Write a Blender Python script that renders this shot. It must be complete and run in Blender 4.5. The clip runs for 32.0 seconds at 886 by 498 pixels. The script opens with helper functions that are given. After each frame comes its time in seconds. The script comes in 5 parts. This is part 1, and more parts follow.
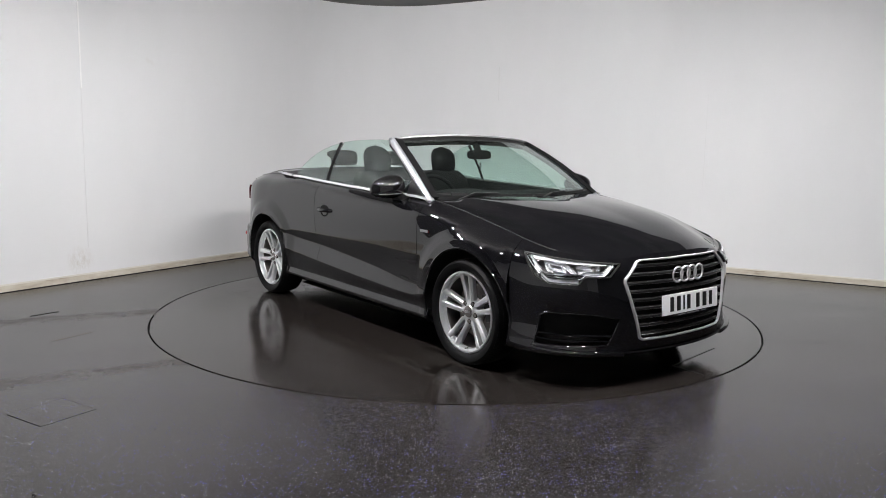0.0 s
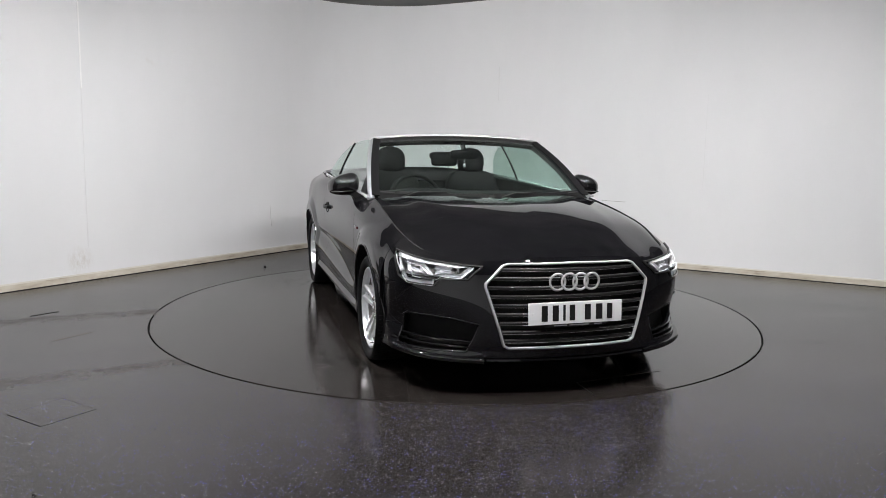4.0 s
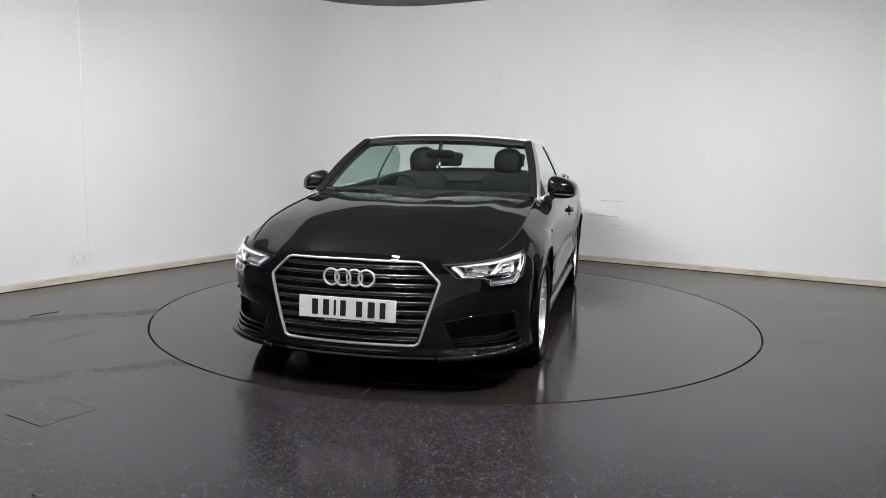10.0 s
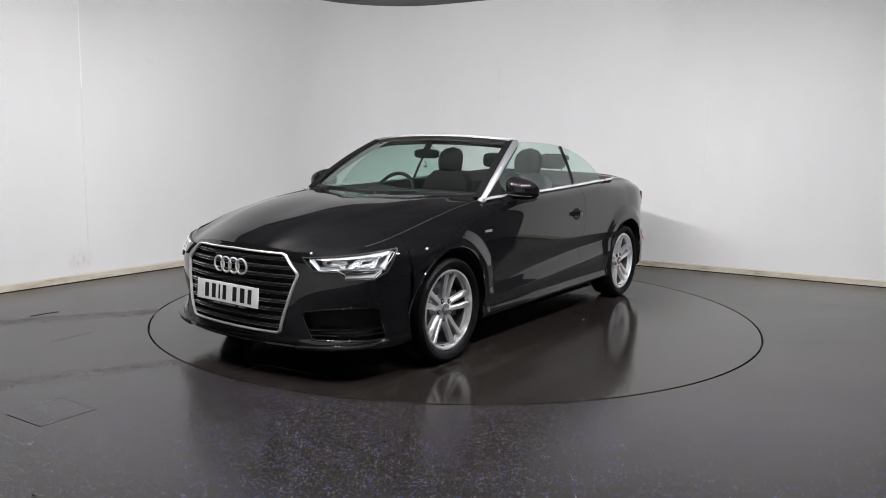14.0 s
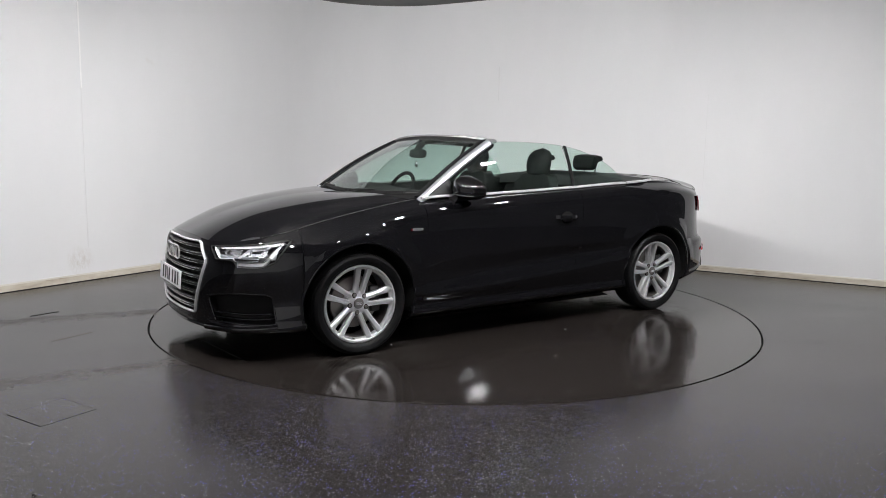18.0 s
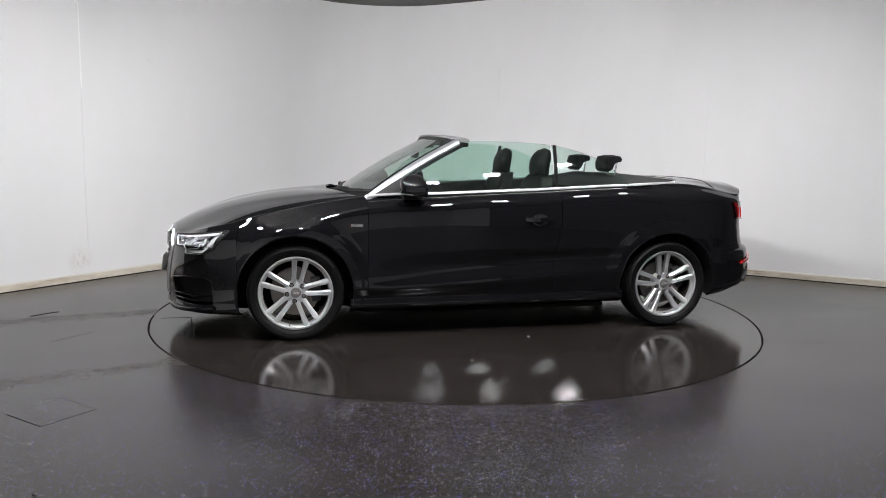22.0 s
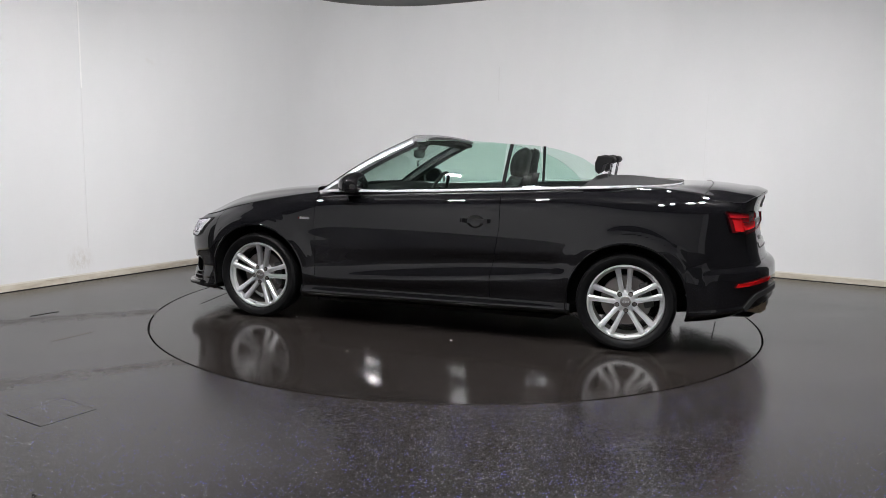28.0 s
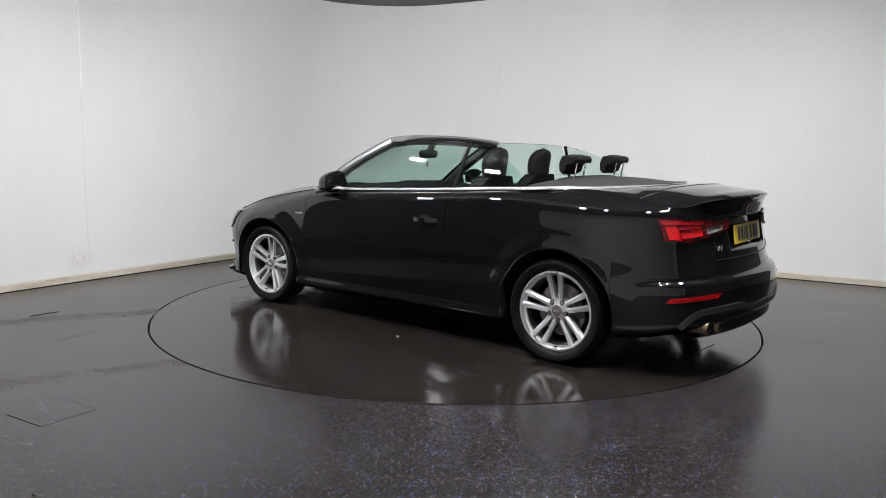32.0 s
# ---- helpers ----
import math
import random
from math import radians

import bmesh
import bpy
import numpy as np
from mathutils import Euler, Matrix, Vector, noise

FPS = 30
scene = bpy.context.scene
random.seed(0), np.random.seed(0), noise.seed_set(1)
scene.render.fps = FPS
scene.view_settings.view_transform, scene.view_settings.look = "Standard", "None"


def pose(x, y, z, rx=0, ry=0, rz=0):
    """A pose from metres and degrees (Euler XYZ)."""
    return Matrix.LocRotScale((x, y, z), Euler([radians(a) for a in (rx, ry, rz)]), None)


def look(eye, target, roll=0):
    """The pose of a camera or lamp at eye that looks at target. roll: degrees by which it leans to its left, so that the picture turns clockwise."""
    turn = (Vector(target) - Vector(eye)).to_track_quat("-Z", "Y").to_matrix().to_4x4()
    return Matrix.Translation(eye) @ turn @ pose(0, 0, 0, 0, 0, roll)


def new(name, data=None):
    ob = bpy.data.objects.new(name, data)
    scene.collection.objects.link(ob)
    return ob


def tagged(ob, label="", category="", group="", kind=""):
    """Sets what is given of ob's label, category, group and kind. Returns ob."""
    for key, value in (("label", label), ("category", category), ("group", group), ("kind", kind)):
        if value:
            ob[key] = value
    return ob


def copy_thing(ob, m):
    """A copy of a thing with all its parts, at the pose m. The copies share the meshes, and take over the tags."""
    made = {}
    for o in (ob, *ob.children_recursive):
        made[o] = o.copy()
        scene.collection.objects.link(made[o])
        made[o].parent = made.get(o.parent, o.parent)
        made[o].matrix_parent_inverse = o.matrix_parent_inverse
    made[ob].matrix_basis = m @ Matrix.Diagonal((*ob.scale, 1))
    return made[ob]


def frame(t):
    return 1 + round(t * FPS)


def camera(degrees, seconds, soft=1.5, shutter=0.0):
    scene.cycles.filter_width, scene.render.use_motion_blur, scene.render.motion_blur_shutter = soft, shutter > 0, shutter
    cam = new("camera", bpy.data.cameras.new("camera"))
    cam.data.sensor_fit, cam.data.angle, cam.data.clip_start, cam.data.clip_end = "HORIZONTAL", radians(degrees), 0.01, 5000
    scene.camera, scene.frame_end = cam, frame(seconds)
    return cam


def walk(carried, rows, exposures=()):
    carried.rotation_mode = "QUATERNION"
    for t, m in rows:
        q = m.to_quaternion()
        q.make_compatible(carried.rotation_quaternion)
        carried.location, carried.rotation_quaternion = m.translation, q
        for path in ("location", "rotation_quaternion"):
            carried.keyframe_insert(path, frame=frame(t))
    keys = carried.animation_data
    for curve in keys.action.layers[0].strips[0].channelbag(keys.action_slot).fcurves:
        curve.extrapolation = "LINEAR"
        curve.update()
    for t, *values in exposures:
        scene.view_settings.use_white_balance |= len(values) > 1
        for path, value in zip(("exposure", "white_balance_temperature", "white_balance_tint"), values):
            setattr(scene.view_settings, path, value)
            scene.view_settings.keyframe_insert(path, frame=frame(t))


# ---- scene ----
import functools

cam = camera(62.34, 32.0, soft=0.75)
EYE = (0.0, 0.0, 1.2205)
VIEW = look(EYE, (0.0, math.cos(radians(7.616)), 1.2205 - math.sin(radians(7.616))), 0.984)
walk(cam, [(0.0, VIEW), (32.0, VIEW)])

# ---- the turntable: axis, radius, and the turn of car and disc ----
AXIS = (0.0936, 5.6645)
RING = 2.242
TURN = [(0, -51.96), (1, -57.17), (2, -62.39), (3, -67.61), (6, -83.35), (7, -88.59), (8, -93.81), (9, -99.03),
        (10, -104.28), (11, -109.57), (12, -114.92), (13, -120.28), (14, -125.60), (17, -141.31), (18, -146.50),
        (19, -151.66), (20, -156.80), (21, -161.92), (22, -167.03), (23, -172.11), (24, -177.17), (25, -182.23),
        (28, -197.42), (29, -202.52), (30, -207.64), (31, -212.76), (32, -217.87)]

# the car's half wheelbase, and how far its middle stands off the axis
WB = 1.2975
OFFSET = (-0.056, -0.0488)

# ---- light: a closed studio, lit by flat lamps in a dark ceiling ----
LAMP_GLOW = 825.0
CEILING_Z = 3.0
# the white walls: where their lines meet, and the ways along them from there
CORNER = Vector((-1.141, 9.886))
LEFT_WAY = Vector((-0.5317, -0.8469))
RIGHT_WAY = Vector((0.875, -0.4841))
FILLET = 1.3
world = bpy.data.worlds.new("world")
world.use_nodes = True
world.node_tree.nodes["Background"].inputs[0].default_value = (0.02, 0.02, 0.022, 1)
world.node_tree.nodes["Background"].inputs[1].default_value = 0.2
scene.world = world
scene.view_settings.exposure = 0.0


# ---- materials ----
def mat(name, color=(0.5, 0.5, 0.5), rough=0.5, metal=0.0, coat=0.0, coat_rough=0.03, spec=0.5, trans=0.0, ior=1.45,
        emit=None, strength=0.0):
    m = bpy.data.materials.new(name)
    m.use_nodes = True
    b = m.node_tree.nodes["Principled BSDF"]
    b.inputs["Base Color"].default_value = (*color, 1)
    b.inputs["Roughness"].default_value = rough
    b.inputs["Metallic"].default_value = metal
    b.inputs["Coat Weight"].default_value = coat
    b.inputs["Coat Roughness"].default_value = coat_rough
    b.inputs["Specular IOR Level"].default_value = spec
    b.inputs["Transmission Weight"].default_value = trans
    b.inputs["IOR"].default_value = ior
    if emit:
        b.inputs["Emission Color"].default_value = (*emit, 1)
        b.inputs["Emission Strength"].default_value = strength
    return m


def nodes_of(m):
    t = m.node_tree
    return t, t.nodes, t.links, t.nodes["Principled BSDF"]


def noise_node(t, scale, detail=4.0, rough=0.55, space="Object", stretch=(1, 1, 1)):
    co = t.nodes.new("ShaderNodeTexCoord")
    mp = t.nodes.new("ShaderNodeMapping")
    mp.inputs["Scale"].default_value = stretch
    n = t.nodes.new("ShaderNodeTexNoise")
    n.inputs["Scale"].default_value = scale
    n.inputs["Detail"].default_value = detail
    n.inputs["Roughness"].default_value = rough
    t.links.new(co.outputs[space], mp.inputs[0])
    t.links.new(mp.outputs[0], n.inputs["Vector"])
    return n


def ramp(t, fac, stops):
    r = t.nodes.new("ShaderNodeValToRGB")
    e = r.color_ramp.elements
    while len(e) < len(stops):
        e.new(0.5)
    for el, (p, c) in zip(e, stops):
        el.position = p
        el.color = (*c, 1) if len(c) == 3 else c
    t.links.new(fac, r.inputs[0])
    return r


def grey(v):
    return (v, v, v)


def mix_color(t, fac, a, b):
    n = t.nodes.new("ShaderNodeMix")
    n.data_type = "RGBA"
    for sock, val in ((n.inputs[0], fac), (n.inputs[6], a), (n.inputs[7], b)):
        if hasattr(val, "links"):
            t.links.new(val, sock)
        else:
            sock.default_value = val if isinstance(val, float) else (*val, 1)
    return n.outputs[2]


def bump(t, b, height, strength, distance=0.002):
    n = t.nodes.new("ShaderNodeBump")
    n.inputs["Strength"].default_value = strength
    n.inputs["Distance"].default_value = distance
    t.links.new(height, n.inputs["Height"])
    t.links.new(n.outputs[0], b.inputs["Normal"])


def paint_material():
    """Black lacquer: a dark flaked base under a clear, polished coat."""
    m = mat("black_paint", (0.003, 0.003, 0.0033), 0.6, 0.0, 1.0, 0.012, 0.0)
    t, n, l, b = nodes_of(m)
    b.inputs["Coat IOR"].default_value = 1.68
    fl = noise_node(t, 1400, 2)
    r = ramp(t, fl.outputs[0], [(0.45, (0.0028, 0.0028, 0.0034)), (0.8, (0.0095, 0.0095, 0.0118))])
    l.new(r.outputs[0], b.inputs["Base Color"])
    haze = noise_node(t, 3, 5)
    rr = ramp(t, haze.outputs[0], [(0.35, grey(0.012)), (0.75, grey(0.035))])
    l.new(rr.outputs[0], b.inputs["Coat Roughness"])
    return m


def math_node(t, op, a, b=None):
    n = t.nodes.new("ShaderNodeMath")
    n.operation = op
    for sock, val in zip(n.inputs, (a, b)):
        if val is None:
            continue
        if isinstance(val, (int, float)):
            sock.default_value = val
        else:
            t.links.new(val, sock)
    return n.outputs[0]


def tyre_track(t, offset, slope, wander):
    """A dirty wheel track across the floor: y = offset + slope * x, broken up, on the entry side only."""
    co = t.nodes.new("ShaderNodeTexCoord")
    sep = t.nodes.new("ShaderNodeSeparateXYZ")
    t.links.new(co.outputs["Object"], sep.inputs[0])
    y = math_node(t, "SUBTRACT", sep.outputs[1], math_node(t, "MULTIPLY_ADD", sep.outputs[0], slope))
    y.node.inputs[1].links[0].from_node.inputs[2].default_value = offset
    y = math_node(t, "ADD", y, math_node(t, "MULTIPLY", wander, 0.16))
    d = math_node(t, "ABSOLUTE", math_node(t, "SUBTRACT", y, 0.08))
    band = ramp(t, d, [(0.05, grey(1)), (0.15, grey(0))])
    side = ramp(t, math_node(t, "MULTIPLY_ADD", sep.outputs[0], -0.5), [(0.55, grey(0)), (0.8, grey(1))])
    return math_node(t, "MULTIPLY", band.outputs[0], side.outputs[0])


def floor_material(name, specks, tint, smooth, tracks):
    """Dark vinyl with pale and blue flecks, streaked with dirt and half dry water."""
    m = mat(name, tint, 0.3, spec=0.40)
    t, n, l, b = nodes_of(m)
    big = noise_node(t, 0.55, 5)
    streak = noise_node(t, 1.6, 6, 0.6, stretch=(0.35, 1.6, 1))
    base = ramp(t, big.outputs[0], [(0.3, tuple(c * 0.8 for c in tint)), (0.7, tuple(c * 1.2 for c in tint))])
    st = ramp(t, streak.outputs[0], [(0.45, grey(0)), (0.8, grey(0.6))])
    col = mix_color(t, st.outputs[0], base.outputs[0], tuple(c * 1.25 for c in tint))
    smear = noise_node(t, 5.5, 8, 0.68, stretch=(0.5, 1.2, 1))
    sm = ramp(t, smear.outputs[0], [(0.56, grey(0)), (0.8, grey(0.5))])
    col = mix_color(t, sm.outputs[0], col, (0.045, 0.038, 0.033))
    dull = None
    if tracks:
        broken = ramp(t, noise_node(t, 7, 8, 0.7).outputs[0], [(0.38, grey(0)), (0.62, grey(0.85))])
        for off, slope in ((6.294, 0.452), (4.92, 0.582)):
            tr = math_node(t, "MULTIPLY", tyre_track(t, off, slope, smear.outputs[0]), broken.outputs[0])
            col = mix_color(t, tr, col, (0.019, 0.014, 0.011))
            dull = tr if dull is None else math_node(t, "ADD", dull, tr)
    if specks:
        co = t.nodes.new("ShaderNodeTexCoord")
        # the flecks are worn away where cars drive on to the turntable
        place = t.nodes.new("ShaderNodeSeparateXYZ")
        l.new(co.outputs["Object"], place.inputs[0])
        across = math_node(t, "ADD", math_node(t, "MULTIPLY", place.outputs[1], 0.1), math_node(t, "MULTIPLY", big.outputs[0], 0.06))
        worn = ramp(t, across, [(0.33, grey(1)), (0.46, grey(0.15))]).outputs[0] if tracks else 1.0
        for scale, size, c1, keep in specks:
            v = t.nodes.new("ShaderNodeTexVoronoi")
            v.inputs["Scale"].default_value = scale
            l.new(co.outputs["Object"], v.inputs["Vector"])
            dot = ramp(t, v.outputs["Distance"], [(size * 0.75, grey(1)), (size, grey(0))])
            sep = t.nodes.new("ShaderNodeSeparateColor")
            l.new(v.outputs["Color"], sep.inputs[0])
            pick = ramp(t, sep.outputs[0], [(keep, grey(0)), (keep + 0.02, grey(1))])
            mu = math_node(t, "MULTIPLY", math_node(t, "MULTIPLY", dot.outputs[0], pick.outputs[0]), worn)
            col = mix_color(t, mu, col, c1)
    l.new(col, b.inputs["Base Color"])
    wet = noise_node(t, 0.9, 5, 0.6, stretch=(0.5, 1.3, 1))
    rr = ramp(t, wet.outputs[0], [(0.3, grey(smooth)), (0.75, grey(smooth + 0.06))])
    rough = math_node(t, "ADD", rr.outputs[0], math_node(t, "MULTIPLY", sm.outputs[0], 0.12))
    if not tracks:
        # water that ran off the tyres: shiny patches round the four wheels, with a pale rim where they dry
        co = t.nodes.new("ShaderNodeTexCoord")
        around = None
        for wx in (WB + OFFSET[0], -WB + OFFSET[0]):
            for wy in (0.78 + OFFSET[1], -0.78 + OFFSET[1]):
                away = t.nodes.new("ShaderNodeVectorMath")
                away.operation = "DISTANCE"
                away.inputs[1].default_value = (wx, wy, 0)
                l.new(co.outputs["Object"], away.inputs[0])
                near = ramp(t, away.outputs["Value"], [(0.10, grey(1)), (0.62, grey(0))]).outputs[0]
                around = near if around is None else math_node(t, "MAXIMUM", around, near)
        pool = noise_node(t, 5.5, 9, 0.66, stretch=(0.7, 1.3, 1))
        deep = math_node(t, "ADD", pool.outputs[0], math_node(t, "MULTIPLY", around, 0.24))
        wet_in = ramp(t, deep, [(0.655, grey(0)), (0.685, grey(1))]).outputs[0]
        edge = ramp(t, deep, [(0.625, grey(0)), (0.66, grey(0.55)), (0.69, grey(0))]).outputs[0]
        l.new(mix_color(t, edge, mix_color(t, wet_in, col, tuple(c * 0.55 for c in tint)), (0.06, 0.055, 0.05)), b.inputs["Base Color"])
        dry = ramp(t, noise_node(t, 2.1, 9, 0.62).outputs[0], [(0.53, grey(0)), (0.565, grey(0.03)), (0.60, grey(0.0)), (0.70, grey(0.015))]).outputs[0]
        rough = math_node(t, "ADD", rough, dry)
        rough = math_node(t, "SUBTRACT", math_node(t, "ADD", rough, math_node(t, "MULTIPLY", edge, 0.2)), math_node(t, "MULTIPLY", wet_in, 0.06))
    if dull is not None:
        rough = math_node(t, "ADD", rough, math_node(t, "MULTIPLY", dull, 0.22))
    l.new(rough, b.inputs["Roughness"])
    fine = noise_node(t, 220, 3)
    wave = noise_node(t, 14, 4, 0.6)
    both_h = t.nodes.new("ShaderNodeMath")
    both_h.operation = "MULTIPLY_ADD"
    both_h.inputs[1].default_value = 1.6
    l.new(wave.outputs[0], both_h.inputs[0])
    l.new(fine.outputs[0], both_h.inputs[2])
    bump(t, b, both_h.outputs[0], 0.10 if tracks else 0.17, 0.0006)
    return m


def wall_material():
    m = mat("white_wall_paint", (0.8, 0.8, 0.81), 0.6)
    t, n, l, b = nodes_of(m)
    big = noise_node(t, 0.7, 4, stretch=(1, 1, 0.35))
    base = ramp(t, big.outputs[0], [(0.3, (0.76, 0.765, 0.775)), (0.7, (0.83, 0.83, 0.84))])
    spot = noise_node(t, 2.3, 7, 0.65)
    st = ramp(t, spot.outputs[0], [(0.68, grey(0)), (0.8, grey(0.35))])
    col = mix_color(t, st.outputs[0], base.outputs[0], (0.6, 0.55, 0.5))
    # one brown smudge low on the left wall, thrown up by a wheel
    spot_at = CORNER + LEFT_WAY * 3.99
    co = t.nodes.new("ShaderNodeTexCoord")
    away = t.nodes.new("ShaderNodeVectorMath")
    away.operation = "DISTANCE"
    away.inputs[1].default_value = (spot_at.x, spot_at.y, 0.185)
    l.new(co.outputs["Object"], away.inputs[0])
    near = ramp(t, away.outputs["Value"], [(0.02, grey(0.42)), (0.15, grey(0))])
    grit = ramp(t, noise_node(t, 26, 8, 0.7, stretch=(1, 1, 0.45)).outputs[0], [(0.42, grey(0)), (0.62, grey(1))])
    col = mix_color(t, math_node(t, "MULTIPLY", near.outputs[0], grit.outputs[0]), col, (0.46, 0.38, 0.31))
    l.new(col, b.inputs["Base Color"])
    fine = noise_node(t, 60, 3)
    bump(t, b, fine.outputs[0], 0.05, 0.001)
    return m


def skirting_material():
    m = mat("cream_skirting", (0.6, 0.55, 0.47), 0.5)
    t, n, l, b = nodes_of(m)
    a = noise_node(t, 3.5, 7, 0.65, stretch=(1, 1, 4))
    c = ramp(t, a.outputs[0], [(0.3, (0.7, 0.66, 0.58)), (0.55, (0.56, 0.5, 0.41)), (0.72, (0.3, 0.24, 0.18))])
    l.new(c.outputs[0], b.inputs["Base Color"])
    return m


def grain_material(name, color, rough, scale=300, depth=0.25, var=0.25, coat=0.0, spec=0.5):
    m = mat(name, color, rough, coat=coat, spec=spec)
    t, n, l, b = nodes_of(m)
    a = noise_node(t, scale * 0.03, 5)
    c = ramp(t, a.outputs[0], [(0.3, tuple(x * (1 - var) for x in color)), (0.7, tuple(x * (1 + var) for x in color))])
    l.new(c.outputs[0], b.inputs["Base Color"])
    f = noise_node(t, scale, 3)
    bump(t, b, f.outputs[0], depth, 0.0008)
    return m


def metal_material(name, color, rough, scale=120, spread=0.08, metal=1.0):
    m = mat(name, color, rough, metal)
    t, n, l, b = nodes_of(m)
    a = noise_node(t, scale, 4)
    r = ramp(t, a.outputs[0], [(0.3, grey(max(0.02, rough - spread))), (0.7, grey(rough + spread))])
    l.new(r.outputs[0], b.inputs["Roughness"])
    return m


PAINT = paint_material()
FLECKS = ((77, 0.19, (0.56, 0.56, 0.60), 0.75), (87, 0.21, (0.15, 0.17, 0.70), 0.64), (120, 0.23, (0.22, 0.22, 0.31), 0.68))
WORN_FLECKS = ((88, 0.12, (0.3, 0.3, 0.34), 0.93), (100, 0.14, (0.1, 0.11, 0.36), 0.92))
FLOOR = floor_material("speckled_vinyl", FLECKS, (0.020, 0.0175, 0.0165), 0.20, True)
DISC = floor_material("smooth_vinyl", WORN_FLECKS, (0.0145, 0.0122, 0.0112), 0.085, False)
WALL = wall_material()
SKIRT = skirting_material()
SKIRTTOP = grain_material("cream_skirting_top", (0.72, 0.69, 0.63), 0.5, 60, 0.1, 0.12)
CEIL = grain_material("grey_ceiling_paint", (0.16, 0.155, 0.15), 0.8, 40)
DARKWALL = grain_material("dark_unseen_wall", (0.085, 0.085, 0.088), 0.85, 60)
LAMPGLASS = mat("lamp_diffuser", (0.9, 0.9, 0.9), 0.4, emit=(1.0, 0.985, 0.99), strength=LAMP_GLOW)
HOUSING = metal_material("lamp_housing", (0.3, 0.3, 0.3), 0.45)
SATIN = metal_material("satin_chrome", (0.84, 0.84, 0.85), 0.24, 200, 0.015, 0.6)
CHROME = metal_material("bright_chrome", (0.9, 0.9, 0.91), 0.16, 60, 0.04)
ALU = metal_material("satin_aluminium", (0.40, 0.41, 0.43), 0.36, 90, 0.05, 0.85)
HEADER = metal_material("dull_header_metal", (0.30, 0.30, 0.31), 0.5, 90, 0.04, 0.6)
CAPGREY = metal_material("grey_cap_lacquer", (0.20, 0.19, 0.185), 0.38, 200, 0.03, 0.6)
ALLOY = metal_material("silver_alloy_lacquer", (0.89, 0.90, 0.92), 0.28, 6, 0.004, 0.85)
STEEL = metal_material("brake_steel", (0.28, 0.26, 0.25), 0.42, 80, 0.12)
RUBBER = grain_material("tyre_rubber", (0.006, 0.006, 0.0064), 0.5, 200, 0.12, spec=0.13)
POSTBLACK = mat("matt_black_post", (0.006, 0.006, 0.0065), 0.75, spec=0.12)
GASKET = mat("black_seal", (0.008, 0.008, 0.008), 0.5)
GLOSSBLACK = mat("gloss_black_plastic", (0.004, 0.004, 0.0045), 0.06, coat=0.3)
PLASTIC = grain_material("black_grained_plastic", (0.011, 0.011, 0.0115), 0.45, 400, 0.2, spec=0.3)
GREYPLASTIC = grain_material("grey_plastic", (0.03, 0.03, 0.031), 0.5, 300, 0.2)
LEATHER = grain_material("black_leather", (0.005, 0.005, 0.0053), 0.6, 260, 0.3, spec=0.15)
FABRIC = grain_material("black_roof_fabric", (0.012, 0.012, 0.0125), 0.85, 500, 0.5)
CARPET = grain_material("black_carpet", (0.01, 0.01, 0.01), 0.95, 500, 0.5)
DASH = grain_material("soft_black_dash", (0.006, 0.006, 0.0063), 0.8, 300, 0.3, spec=0.12)
UNDER = mat("underbody_black", (0.006, 0.006, 0.006), 0.8)
GLASS = mat("green_tinted_glass", (0.74, 0.91, 0.84), 0.0, trans=1.0, ior=1.45)
SCREEN = mat("windscreen_glass", (0.80, 0.93, 0.88), 0.0, trans=1.0, ior=1.45)
LENS = mat("clear_lens", (0.96, 0.97, 0.98), 0.0, trans=1.0, ior=1.35)
REFLECTOR = metal_material("lamp_reflector", (0.86, 0.87, 0.89), 0.24, 200, 0.02, 0.55)
WHITEBAND = mat("white_light_guide", (0.60, 0.61, 0.63), 0.3, coat=0.4)
LAMPGREY = mat("lamp_grey", (0.29, 0.29, 0.30), 0.35, 0.3)
REDLENS = mat("red_lens", (0.62, 0.012, 0.016), 0.12, coat=1.0)
REDMID = mat("red_lens_band", (0.34, 0.007, 0.012), 0.1, coat=1.0)
REDDEEP = mat("deep_red_lens", (0.16, 0.004, 0.007), 0.1, coat=1.0)
REDDARK = mat("dark_red_lens", (0.09, 0.003, 0.005), 0.06, coat=1.0)
PLATEWHITE = grain_material("white_plate", (0.93, 0.93, 0.93), 0.3, 80, 0.02, 0.04)
PLATEYELLOW = grain_material("yellow_plate", (0.9, 0.6, 0.02), 0.3, 80, 0.02, 0.04)
INK = mat("black_print", (0.012, 0.012, 0.012), 0.4)
MIRROR = mat("mirror_glass", (0.85, 0.87, 0.88), 0.01, 1.0)
PIPE = metal_material("exhaust_pipe", (0.36, 0.29, 0.20), 0.34, 40, 0.1)
MARK = mat("grey_scuff", (0.45, 0.44, 0.43), 0.6)
FAINT = mat("faint_joint", (0.66, 0.66, 0.66), 0.6)
JOINT = mat("wall_joint", (0.755, 0.755, 0.76), 0.6)
PALEMARK = mat("pale_filler", (0.9, 0.9, 0.9), 0.5)
DARKSEAM = mat("dark_narrow_gap", (0.012, 0.011, 0.010), 0.8)
DARKMARK = mat("dark_gap", (0.006, 0.006, 0.006), 0.9)
GRIME = mat("dry_dirt", (0.16, 0.14, 0.12), 0.8)


